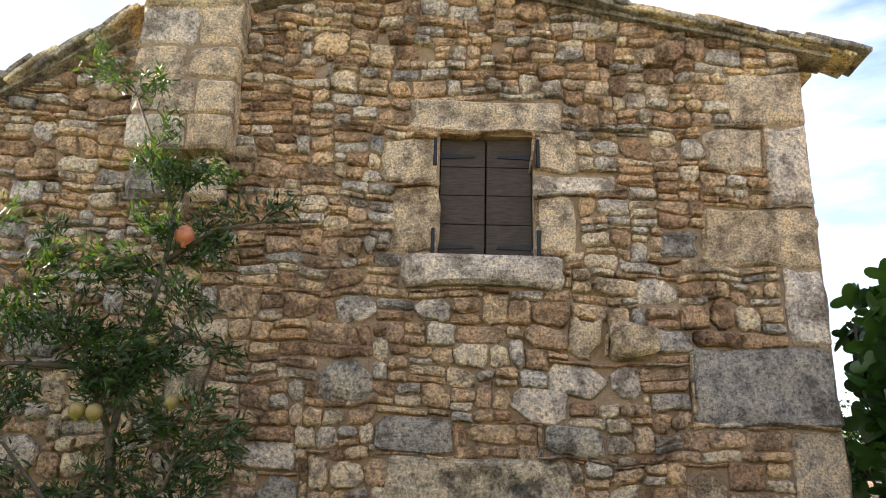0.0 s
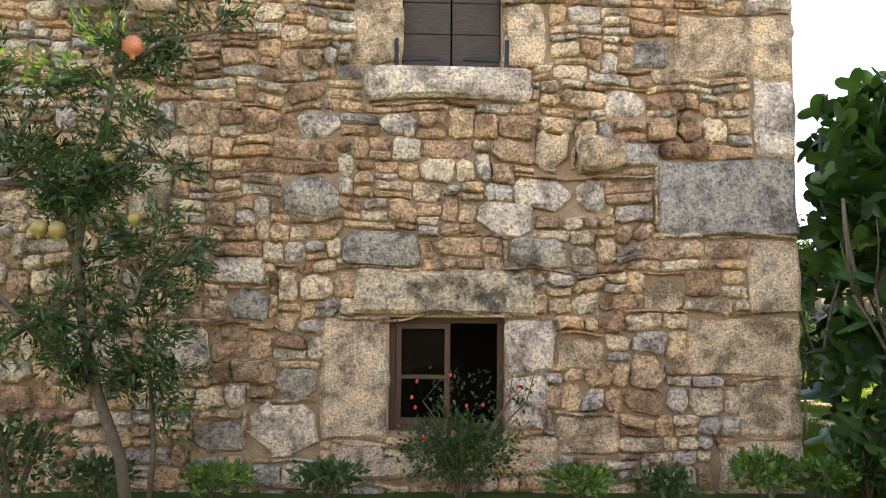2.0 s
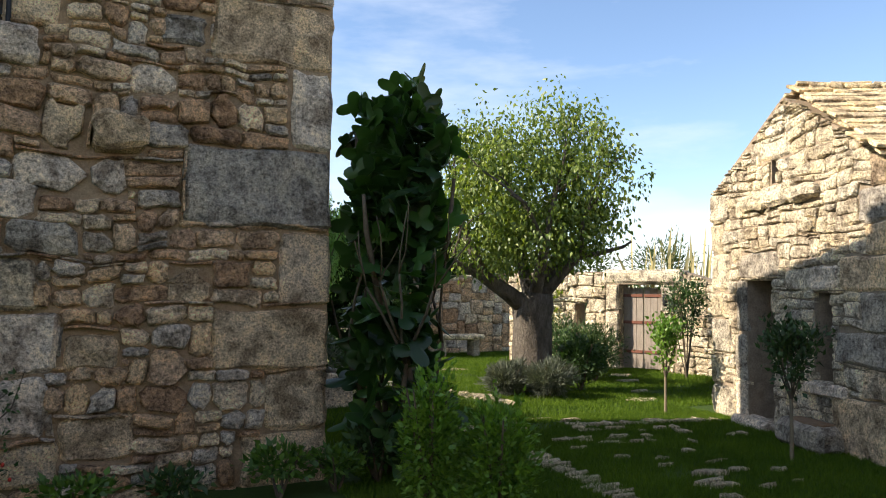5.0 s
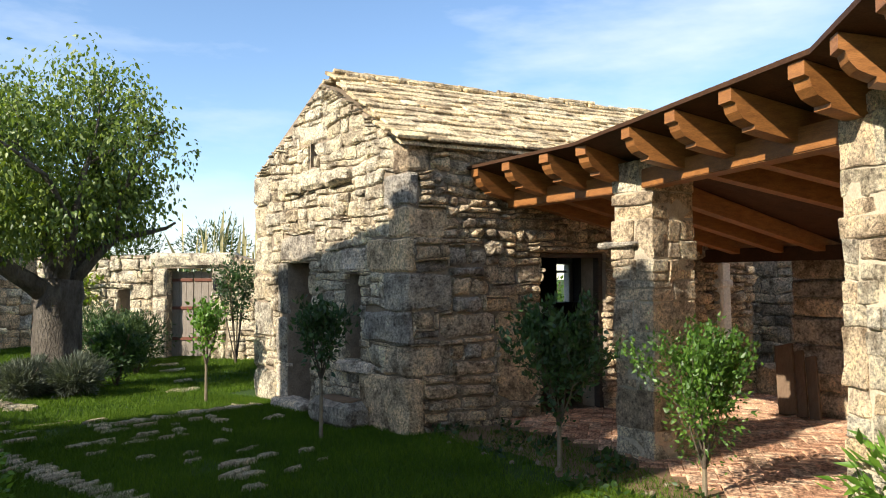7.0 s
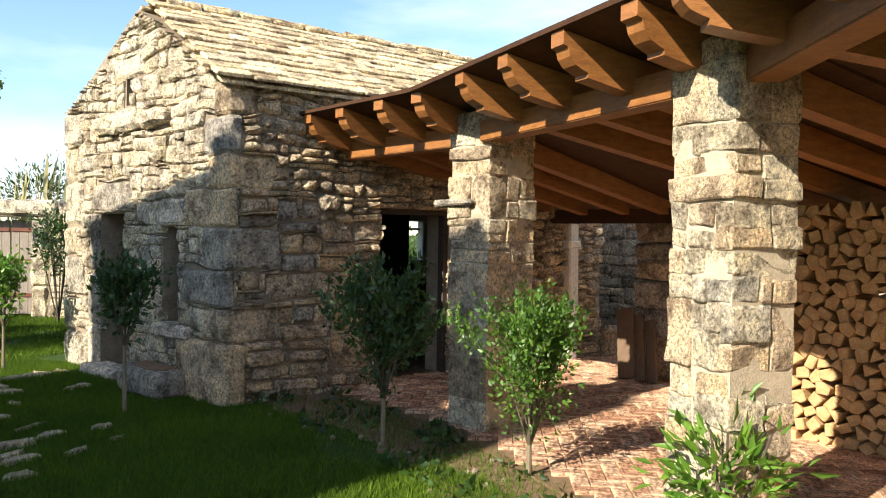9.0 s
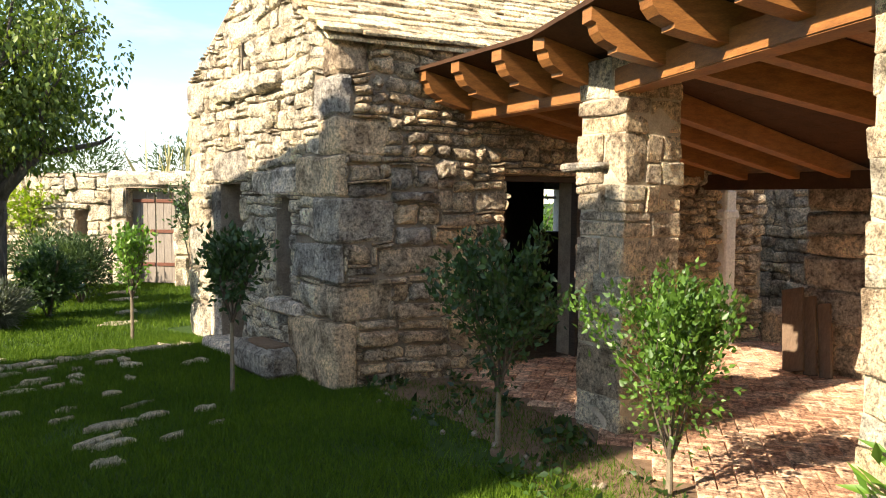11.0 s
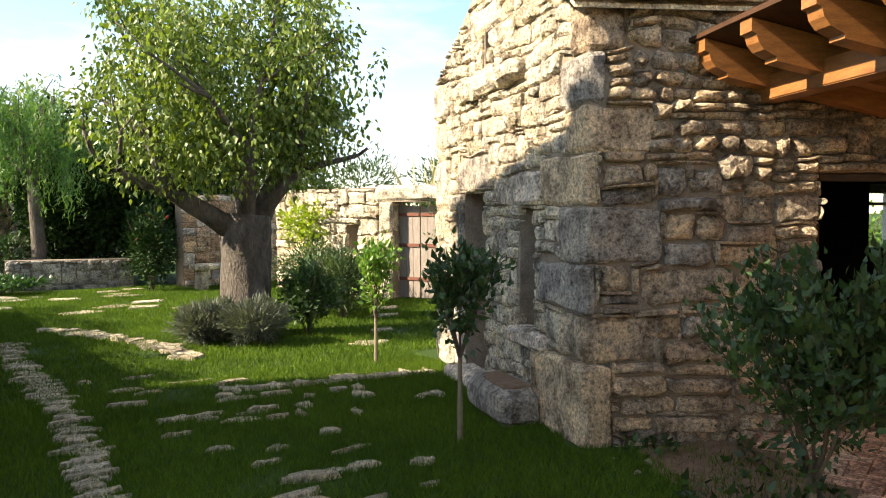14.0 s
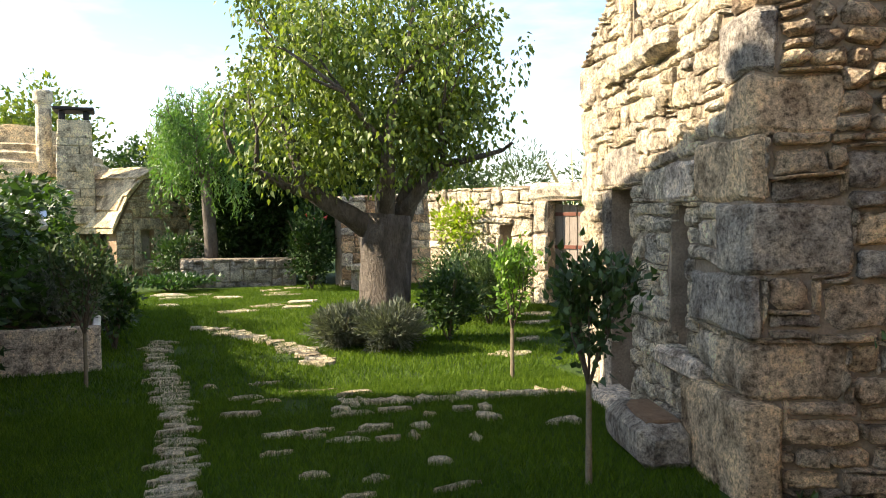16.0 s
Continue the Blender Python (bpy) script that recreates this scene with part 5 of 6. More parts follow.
for l in limbs:
    tube(bm, l, [0.026 - 0.02 * i / (len(l) - 1) for i in range(len(l))], 6)
for l in limbs + [main[3:]]:
    for i in range(len(l) - 1):
        a, b = Vector(l[i]), Vector(l[i + 1])
        for k in range(4):
            p = a.lerp(b, _r.random())
            if p.z > 0.85:
                grow(p, (_r.uniform(-1, 1), _r.uniform(-0.7, 0.4), _r.uniform(-0.6, 0.9)), _r.uniform(0.16, 0.34), 0.007, 1, _r, bm, tips, 0.2, (1, 2), 0.7, 0.7, 4)
part("trunk", bm, M_TWIG, pome, smooth=True)
pos, dr = at_tips(tips, 15, 0.05)
leaves("crown", pos, dr, 0.085, L_POME, pome, LONG, spread=0.75, up=0.3)
for (x, y, z), s, mt in (((-0.90, 6.1, 3.27), 0.075, M_FRUIT), ((-1.46, 6.05, 1.98), 0.06, M_FRUIT_G), ((-1.34, 6.05, 1.97), 0.06, M_FRUIT_G), ((-1.02, 6.05, 2.46), 0.055, M_FRUIT_G), ((-0.82, 6.05, 2.05), 0.05, M_FRUIT_G), ((-2.12, 6.05, 1.85), 0.06, M_FRUIT_G)):
    bm = bmesh.new()
    tube(bm, [(x, y, z + s), (x, y, z + s * 0.8), (x, y, z + s * 0.3), (x, y, z - s * 0.35), (x, y, z - s * 0.8), (x, y, z - s), (x, y, z - s * 1.25)], (s * 0.15, s * 0.62, s * 0.97, s * 0.95, s * 0.58, s * 0.22, s * 0.3), 12)
    part("fruit", bm, mt, pome, "round pomegranate", smooth=True)

# fig at the farmhouse corner
fig = plant("fig_tree", (4.94, 7.0, 0), "dense dark fig tree with large lobed leaves", "tree")
bm = bmesh.new()
tips = []
_r = random.Random(83)
for k in range(9):
    a = k * 0.7
    grow((4.94 + 0.15 * math.cos(a), 7.0 + 0.15 * math.sin(a), -0.05), (0.3 * math.cos(a), 0.3 * math.sin(a), 1.0), _r.uniform(0.9, 1.2), 0.035, 2, _r, bm, tips, fork=(2, 2), wide=0.5, keep=0.7, sides=6)
shoots = [((5.11, 7.05, 1.76), (5.15, 7.18, 2.55), (5.15, 7.24, 3.21)), ((4.72, 7.05, 1.68), (4.5, 7.13, 2.38), (4.52, 7.18, 2.95)), ((5.07, 6.78, 1.5), (5.15, 6.61, 2.02), (5.15, 6.52, 2.51)), ((4.8, 6.87, 1.59), (4.94, 6.91, 2.29), (4.98, 6.87, 2.86)),
          ((4.63, 6.78, 1.32), (4.41, 6.61, 2.03), (4.36, 6.56, 2.33)), ((5.15, 7.13, 1.41), (5.15, 7.13, 2.03), (5.15, 7.13, 2.29))]
for sh in shoots:
    tube(bm, sh, (0.03, 0.022, 0.014), 6)
bmesh.ops.delete(bm, geom=[v for v in bm.verts if v.co.x > 5.2 or (v.co.x < 4.32 and v.co.y > 6.9)], context="VERTS")
part("trunk", bm, M_TWIG, fig, smooth=True)
sets = [cloud(tuple(Vector(sh[2]) + Vector((0, 0, 0.05))), (0.30, 0.30, 0.26), 42, 0.2) for sh in shoots]
sets += [cloud((4.85, 6.96, 2.26), (0.78, 0.6, 0.62), 250, 0.3), cloud((4.98, 6.96, 2.79), (0.6, 0.5, 0.5), 120, 0.3), cloud((4.85, 6.91, 1.56), (0.82, 0.6, 0.85), 260, 0.4), cloud((4.8, 6.87, 0.85), (0.75, 0.55, 0.7), 180, 0.4)]
pos = np.concatenate([s[0] for s in sets])
dr = np.concatenate([s[1] for s in sets])
ok = ((pos[:, 0] > 4.5) | (pos[:, 1] > 7.4)) & (pos[:, 0] < np.where(pos[:, 2] < 1.7, 5.05, 5.12))
pos, dr = pos[ok], dr[ok]
leaves("crown", pos, dr + np.array((0, -0.2, 0.05)), 0.20, L_FIG, fig, FIGLEAF, FIGLEAF_F, spread=0.4, up=0.7)


def bush(name, at, radius, height, n, size, material, label, seed, shape=LEAF, category="shrub", group="", stems=7, hollow=0.3, low=0.1, up=0.5, spread=0.6):
    ob = plant(name, (at[0], at[1], 0), label, category, group)
    r = random.Random(seed)
    bm = bmesh.new()
    for k in range(stems):
        a, q = r.uniform(0, 6.28), r.uniform(0.3, 0.9)
        tube(bm, [(at[0], at[1], -0.03), (at[0] + math.cos(a) * radius * q * 0.5, at[1] + math.sin(a) * radius * q * 0.5, height * 0.5), (at[0] + math.cos(a) * radius * q, at[1] + math.sin(a) * radius * q, height * 0.85)], (0.014, 0.010, 0.005), 5)
    part("stem_work", bm, M_TWIG, ob)
    pos, dr = cloud((at[0], at[1], (height + low) / 2), (radius, radius, (height - low) / 2 * 1.1), n, hollow)
    ok = pos[:, 2] > 0.01
    leaves("foliage", pos[ok], dr[ok] + np.array((0, 0, 0.5)), size, material, ob, shape, spread=spread, up=up)
    return ob


def sapling(at, stem, c, r, n, size, material, label, seed, lean=0.0, shape=LEAF):
    """A young tree: a bare stem and a loose crown on thin upright shoots."""
    ob = plant("sapling", (at[0], at[1], 0), label, "young tree", "young trees")
    q = random.Random(seed)
    bm = bmesh.new()
    tube(bm, [(at[0], at[1], -0.05), (at[0] + lean * 0.5, at[1], stem * 0.5), (at[0] + lean, at[1], stem)], (0.022, 0.018, 0.016), 8)
    part("stem", bm, M_STAKE, ob)
    bm = bmesh.new()
    tips = []
    for k in range(8):
        a = k * 0.8 + q.uniform(0, 0.5)
        grow((at[0] + lean, at[1], stem - 0.02), (math.cos(a) * r / c * 0.75, math.sin(a) * r / c * 0.75, 1.0), c * 0.42, 0.010, 2, q, bm, tips, -0.35, (2, 3), 0.5, 0.74, 5)
    part("branch_work", bm, M_TWIG, ob)
    pos, dr = at_tips(tips, max(1, n * 7 // 10 // len(tips)), 0.035)
    p2, d2 = cloud((at[0] + lean, at[1], stem + c * 0.42), (r * 0.9, r * 0.9, c * 0.50), n // 6, 0.1)
    pos, dr = np.concatenate((pos, p2)), np.concatenate((dr, d2))
    leaves("crown", pos, dr + np.array((0, 0, 0.4)), size, material, ob, shape, spread=0.8)
    return ob


sapling((8.49, 5.95), 0.58, 0.78, 0.30, 1700, 0.065, L_DARK, "young dark evergreen tree on a bare stem", 1)
sapling((9.42, 8.67), 0.48, 0.80, 0.26, 1000, 0.07, L_BRIGHT, "young yellow-green tree on a pale stem", 2)
sapling((8.55, 3.48), 0.36, 1.0, 0.37, 3800, 0.056, L_DARK, "young dark evergreen tree at the paving's edge", 3)
sapling((8.30, 2.28), 0.22, 1.0, 0.40, 6000, 0.042, L_SHOOT, "bright green young shrub by the pillar", 4)
sapling((5.72, 9.95), 0.50, 0.9, 0.34, 1400, 0.06, L_SAGE, "young olive-green tree before the planter", 5)
bush("shrub", (7.32, 1.02), 0.34, 0.85, 420, 0.12, L_BRIGHT, "bright green shrub of long shoots at the pillar's foot", 11, LONG, up=0.2)
bush("shrub", (4.22, 4.98), 0.22, 1.16, 3600, 0.046, L_BRIGHT, "bright green young shrub", 12)
bush("shrub", (4.58, 4.80), 0.28, 0.98, 4000, 0.046, L_BRIGHT, "green shrub with fresh shoots", 13)
bush("shrub", (4.6, 6.75), 0.36, 0.50, 500, 0.09, L_DARK, "low dark weeds by the house corner", 14)
bush("shrub", (5.05, 6.9), 0.30, 0.9, 900, 0.06, L_DARK, "dark shrub under the fig tree", 15)
rose = bush("rose_bush", (1.45, 6.72), 0.60, 0.70, 1900, 0.05, L_POME, "rose bush with red hips under the window", 16, hollow=0.1)
_r = random.Random(84)
bm = bmesh.new()
for k in range(7):
    x = _r.uniform(1.15, 2.05)
    tube(bm, [(1.5, 6.72, 0.3), (x, 6.75, 0.75), (x + _r.uniform(-0.15, 0.15), 6.75, _r.uniform(0.85, 1.08))], (0.006, 0.005, 0.003), 5)
part("cane_work", bm, M_TWIG, rose)
p_ = NRG.uniform((1.2, 6.6, 0.5), (2.0, 6.85, 1.02), (260, 3))
leaves("shoots", p_, NRG.normal(0, 1, (260, 3)), 0.045, L_POME, rose)
for k in range(16):
    p = Vector((_r.uniform(0.95, 2.05), 6.5 + _r.uniform(-0.05, 0.1), _r.uniform(0.3, 1.0)))
    bm = bmesh.new()
    bmesh.ops.create_icosphere(bm, subdivisions=1, radius=0.013)
    bmesh.ops.transform(bm, matrix=Matrix.Translation(p) @ Matrix.Diagonal((1, 1, 1.3, 1)), verts=bm.verts[:])
    part("hip", bm, M_RED, rose)
bush("shrub", (-1.75, 6.45), 0.45, 0.7, 500, 0.07, L_DARK, "leafy shrub by the farmhouse wall", 17)
for k, (x, r, h, n, mt) in enumerate(((-0.35, 0.35, 0.30, 350, L_SHOOT), (0.45, 0.30, 0.34, 350, L_DARK), (2.35, 0.35, 0.28, 320, L_SHOOT), (3.0, 0.3, 0.26, 260, L_DARK), (3.75, 0.34, 0.42, 420, L_SHOOT), (4.2, 0.3, 0.36, 380, L_SHOOT), (-1.2, 0.3, 0.35, 300, L_DARK))):
    bush("weed", (x, 6.62), r, h, n, 0.07, mt, "leafy weeds at the foot of the farmhouse wall", 70 + k, LEAF, "weeds", "wall weeds", 4)
# round the tree's foot
for k, (x, y, r, h) in enumerate(((8.36, 10.95, 0.38, 0.50), (8.85, 10.55, 0.46, 0.56), (8.6, 11.2, 0.36, 0.5))):
    bush("lavender", (x, y), r, h, 5200, 0.10, L_GREYGREEN, "round grey-green lavender clump", 20 + k, SPIKE, "lavender", "lavender clumps", 4, 0.2, 0.0, 0.0, 0.35)
bush("shrub", (9.72, 10.9), 0.50, 0.92, 2600, 0.07, L_DARK, "dark green shrub beside the tree", 24)
bush("shrub", (10.6, 12.5), 0.6, 0.95, 1600, 0.07, L_DARK, "dark green shrub beside the tree", 25)
bush("sage_bush", (10.9, 13.2), 0.8, 1.15, 2600, 0.09, L_SAGE, "pale sage bush in front of the wall", 26, LONG)
bush("sage_bush", (11.7, 13.6), 0.6, 1.0, 1800, 0.09, L_SAGE, "pale sage bush in front of the wall", 27, LONG)
bush("sage_bush", (10.75, 11.9), 0.62, 1.05, 3600, 0.085, L_SAGE, "pale sage bush in front of the wall", 61, LONG)
bush("lemon_tree", (12.1, 15.4), 0.85, 1.95, 3600, 0.10, L_LEMON, "small yellow-green citrus tree", 28, category="tree", low=0.75)
bush("climber", (12.75, 11.75), 0.5, 2.05, 1500, 0.07, L_DARK, "dark climber on the end of the gate wall", 29, low=0.7)
for k, (x, y, r, h) in enumerate(((13.2, 15.5, 1.0, 3.0), (14.2, 14.0, 1.0, 2.9), (15.5, 12.5, 1.1, 3.1), (12.4, 18.8, 1.1, 3.4))):
    bush("shrub", (x, y), r, h, 1500, 0.12, L_SAGE, "grey-green shrub rising behind the wall", 30 + k, LONG, low=1.4)
p_ = np.concatenate([NRG.normal((13.6 + 0.35 * k, 13.6 - 0.4 * k, 2.2), (0.3, 0.3, 0.15), (16, 3)) for k in range(4)])
reed = plant("reed_clump", (14.2, 12.8, 0), "dry reeds rising behind the gate wall", "reeds")
leaves("blades", p_ * np.array((1, 1, 0.0)) + np.array((0, 0, 1.0)), np.tile((0, 0, 1.0), (len(p_), 1)), 1.7, L_REED, reed, np.array([(-0.003, 0, 0), (0.003, 0, 0), (0.006, 0.7, 0.02), (0, 1, 0.08)]), np.array([(0, 1, 2), (0, 2, 3)]), spread=0.10)

# weeping tree and the dark trees behind
wil = plant("weeping_tree", (7.88, 20.2, 0), "weeping tree with hanging feathery foliage", "tree")
bm = bmesh.new()
tips = []
_r = random.Random(85)
tube(bm, [(7.88, 20.2, -0.1), (7.9, 20.2, 0.9), (7.85, 20.2, 1.8), (7.8, 20.2, 2.6)], (0.17, 0.15, 0.13, 0.11), 9, 0.2)
for k in range(7):
    a = k * 0.9
    grow((7.8, 20.2, 2.3), (math.cos(a) * 0.8, math.sin(a) * 0.8, 0.9), 1.0, 0.06, 2, _r, bm, tips, 0.1, (2, 3), 0.7, 0.7, 6)
part("trunk", bm, M_BARK, wil, smooth=True)
hang = []
for q, d in tips:
    for k in range(3):
        L = _r.uniform(0.5, 1.7)
        x, y = q.x + _r.uniform(-0.2, 0.2), q.y + _r.uniform(-0.2, 0.2)
        for j in range(int(L / 0.05)):
            hang.append((x + 0.04 * math.sin(j * 0.5), y, q.z + 0.1 - j * 0.05))
hang = np.array(hang)
hang = hang[hang[:, 2] > 0.9]
leaves("crown", hang, np.tile((0, 0, -0.8), (len(hang), 1)), 0.12, L_WILLOW, wil, LONG, spread=0.5, up=0.1)


def far_tree(at, r, h, n, size, material, label, seed, low=1.0):
    ob = plant("tree", (at[0], at[1], 0), label, "tree")
    q = random.Random(seed)
    bm = bmesh.new()
    tips = []
    tube(bm, [(at[0], at[1], -0.1), (at[0], at[1], h * 0.25), (at[0] + 0.1, at[1], h * 0.45)], (0.16, 0.13, 0.10), 8, 0.2)
    for k in range(6):
        a = k * 1.05
        grow((at[0], at[1], h * 0.35), (math.cos(a) * 0.8, math.sin(a) * 0.8, 0.9), h * 0.2, 0.06, 2, q, bm, tips, 0, (2, 3), 0.7, 0.75, 5)
    part("trunk", bm, M_BARK, ob, smooth=True)
    pos, dr = at_tips(tips, max(1, n // 3 // len(tips)), 0.25)
    p2, d2 = cloud((at[0], at[1], (h + low) / 2), (r, r, (h - low) / 2 * 1.1), n, 0.45)
    leaves("crown", np.concatenate((pos, p2)), np.concatenate((dr, d2)), size, material, ob)
    return ob


_q = BACKM @ Vector((4.9, -1.5, 0))
bush("shrub", (_q.x, _q.y), 0.8, 1.75, 1500, 0.09, L_SHOOT, "leafy shrub behind the small house", 77)
far_tree((11.6, 20.3), 1.5, 3.6, 6000, 0.13, L_DEEP, "dark evergreen tree behind the rubble wall", 191, 0.5)
far_tree((13.6, 19.6), 1.4, 3.1, 3500, 0.13, L_SAGE, "grey-green tree behind the rubble wall", 192, 0.5)
far_tree((9.0, 22.0), 1.7, 4.1, 12000, 0.13, L_DEEP, "dark evergreen tree over the low wall", 91, 0.4)
far_tree((10.3, 20.8), 1.4, 4.0, 7000, 0.13, L_DEEP, "dark evergreen tree behind the rubble wall", 92, 0.5)
far_tree((8.6, 26.5), 2.2, 5.4, 4000, 0.2, L_TREE, "leafy tree in the neighbouring yard", 93)
far_tree((3.8, 30.0), 1.8, 6.2, 3500, 0.2, L_TREE, "leafy tree behind the chimneys", 94)
far_tree((6.6, 33.0), 1.6, 4.6, 3000, 0.2, L_DARK, "dark tree behind the shed", 95)
far_tree((2.2, 31.0), 1.6, 5.6, 2500, 0.2, L_TREE, "leafy tree behind the roofs", 96)
bush("shrub", (7.2, 20.6), 0.75, 1.3, 1500, 0.10, L_DARK, "dark shrub by the shed wall", 40)
bush("ivy_ground", (7.0, 19.0), 1.0, 0.35, 1500, 0.10, L_FIG, "low ivy at the foot of the wall", 41)
for k, (x, y, r, h) in enumerate(((8.5, 20.9, 1.0, 3.0), (9.4, 20.6, 1.1, 3.5), (10.2, 20.1, 1.0, 3.2))):
    bush("shrub", (x, y), r, h, 6000, 0.13, L_DEEP, "tall dark evergreen shrub behind the low wall", 63 + k)
bush("shrub", (9.65, 17.95), 0.55, 1.7, 2600, 0.09, L_DEEP, "dark shrub at the wall's end", 62)
bush("flower_shrub", (9.9, 19.0), 0.7, 2.1, 2400, 0.10, L_DEEP, "tall dark shrub with red flowers", 42)
_r = random.Random(86)
for k in range(9):
    p = Vector((_r.uniform(9.4, 10.2), 18.35 + _r.uniform(-0.05, 0.1), _r.uniform(0.9, 1.6)))
    o = tagged(raw("red_flower", [p + Vector((0.05 * math.cos(i) * (1 if i % 2 else 0.5), -0.02 * (i % 2), 0.05 * math.sin(i) * (1 if i % 2 else 0.5))) for i in range(6)] + [p + Vector((0, -0.03, 0))], [(i, (i + 1) % 6, 6) for i in range(6)], M_RED), "small red flower among dark leaves", "flower", "red flowers")
# the vine-covered wall on the far side of the lawn
yard_wall("wall_7", (4.76, 9.85), (4.55, 16.5), [(0, 1.75), (6.7, 1.75)], 48, M_WARM, cell=0.07, label="rubble wall under climbing vines", limit=80)
vine = plant("climbing_vine", (4.9, 12.5, 0), "thick green vine covering the yard wall", "vine")
p_ = np.stack((NRG.uniform(4.75, 5.15, 5200), NRG.uniform(10.2, 17.0, 5200), NRG.uniform(0.1, 2.0, 5200)), 1)
p_[:, 0] += 0.18 * np.sin(p_[:, 1] * 2.3) + 0.12 * np.sin(p_[:, 2] * 4.1 + p_[:, 1])
leaves("foliage", p_, np.tile((0.8, -0.4, 0.0), (len(p_), 1)), 0.12, L_POME, vine, spread=0.6, up=0.3)
bm = bmesh.new()
for k in range(8):
    y = 10.4 + k * 0.8
    tube(bm, [(4.9, y, -0.05), (4.9, y + 0.1, 0.9), (4.85, y - 0.1, 1.8)], (0.025, 0.018, 0.01), 6)
part("stem_work", bm, M_TWIG, vine)
pl = thing("stone_planter", (5.4, 10.9, 0), "long rendered stone planter box", "planter")
PL = frame_of((4.85, 10.72), (1.0, 0.02))
part("front_panel", rock(0, -0.08, -0.03, 0.98, 0.0, 0.46, PL, 0.01, 0.02), M_MIDBLOCK, pl)
part("side_panel", rock(0.90, -1.4, -0.03, 0.98, -0.085, 0.46, PL, 0.01, 0.02), M_WHITE, pl)
part("soil", bevel_box(0.0, -1.4, 0.0, 0.9, -0.08, 0.40, PL, 0.01, 1), M_EARTH, pl)
bush("rosemary", (5.35, 11.5), 0.62, 1.12, 3600, 0.08, L_GREYGREEN, "grey rosemary bush in the planter", 44, LONG, low=0.35)
bush("shrub", (5.45, 12.6), 0.75, 1.25, 3000, 0.09, L_SAGE, "tall green shrub beyond the planter", 45)
bush("shrub", (5.95, 12.0), 0.4, 1.0, 900, 0.09, L_POME, "green shrub beyond the planter", 46)
lamp = thing("wall_lamp", (4.95, 13.3, 1.5), "white metal floodlight on a bracket over the vines", "lamp")
bm = bmesh.new()
tube(bm, [(4.85, 13.3, 1.42), (5.05, 13.1, 1.50)], (0.015, 0.015), 6)
part("bracket", bm, M_IRON, lamp)
bm = bmesh.new()
tube(bm, [(5.0, 13.1, 1.58), (5.12, 13.0, 1.50), (5.18, 12.95, 1.42)], (0.03, 0.06, 0.05), 10)
part("lamp_head", bm, M_WHITE, lamp)
bm = bmesh.new()
tube(bm, [(4.92, 13.1, 1.50), (5.14, 12.97, 1.64)], (0.10, 0.10), 12)
part("hood", bm, M_METAL, lamp)

# ---- shed with a bulging slab roof, and the roofs behind it ----
shed = thing("stone_shed", (6.6, 22.5, 0), "small stone shed with a bulging slab roof", "shed")
SH = frame_of((5.95, 21.5), (0.82, 0.57)) @ Matrix.Diagonal((1.2, 1, 1, 1))
arch = (0.55, 0.5, 0.84, 1.22)
win2 = (1.25, 0.75, 1.45, 1.2)
sprof = [(0, 1.2), (0.35, 2.0), (0.7, 2.45), (0.95, 2.6), (1.2, 2.45), (1.5, 1.9), (1.72, 1.3)]
bm = bmesh.new()
stop_ = slab_wall(bm, SH, 1.72, sprof, 0.35, [arch, win2])
swall = part("wall", bm, M_MORTAR, shed)
_r = random.Random(95)
rubble(swall, SH, pack(1.72, stop_, [arch, win2, (0.38, 0.0, 0.54, 1.3), (0.85, 0.0, 1.02, 1.3), (0.38, 1.23, 1.02, 1.5)], 0.06, (3, 6), (2, 4), _r), M_PALE, lambda s, z: True, _r, out=0.03)
for b in ((0.38, 0.3, 0.54, 1.25), (0.85, 0.3, 1.02, 1.25), (0.38, 1.24, 1.02, 1.5)):
    part("frame_stone", rock(b[0], -0.1, b[1], b[2], 0.05, b[3], SH, 0.01, 0.03), M_PALE, swall)
part("arch_panel", bevel_box(0.55, -0.2, 0.5, 0.84, -0.16, 1.22, SH, 0.01, 1), M_PLASTER, shed)
# near-black sheet that paints the shade within the shed window
part("window_panel", bevel_box(1.25, -0.25, 0.75, 1.45, -0.2, 1.2, SH, 0.01, 1), M_ROOM_SHADE, shed)
bm = bmesh.new()
rings = []
for y in (0.08, -1.0, -3.8):
    rings.append([bm.verts.new(SH @ Vector((s - (0.12 if s < 0.9 else -0.05), y, z + 0.05))) for s, z in sprof] + [bm.verts.new(SH @ Vector((s - (0.12 if s < 0.9 else -0.05), y, z - 0.04))) for s, z in sprof[::-1]])
n = len(rings[0])
for a, b in zip(rings, rings[1:]):
    for i in range(n):
        bm.faces.new((a[i], a[(i + 1) % n], b[(i + 1) % n], b[i]))
bm.faces.new(rings[0]), bm.faces.new(rings[-1][::-1])
sroof = part("roof", bm, M_SLAB, shed)
for j in range(9):
    for i in range(len(sprof) - 1):
        (s0, z0), (s1, z1) = sprof[i], sprof[i + 1]
        a = math.atan2(z1 - z0, s1 - s0)
        for k in range(2):
            f = (k + 0.5) / 2
            mm = SH @ Matrix.Translation((s0 + (s1 - s0) * f - (0.12 if s0 < 0.9 else -0.05), 0.05 - j * 0.4 - 0.15 * k, z0 + (z1 - z0) * f + 0.07)) @ Matrix.Rotation(-a + _r.uniform(-0.1, 0.1), 4, "Y")
            part("slab", rock(-0.2, -0.38, -0.02, 0.2, 0.06, 0.025, mm, 0.012, 0.01, 0), M_SLAB, sroof)
kiln = thing("domed_house", (4.0, 24.5, 0), "low house with a rounded stone slab roof", "house")
bm = bmesh.new()
cen = Vector((3.6, 25.0, 0))
prev = None
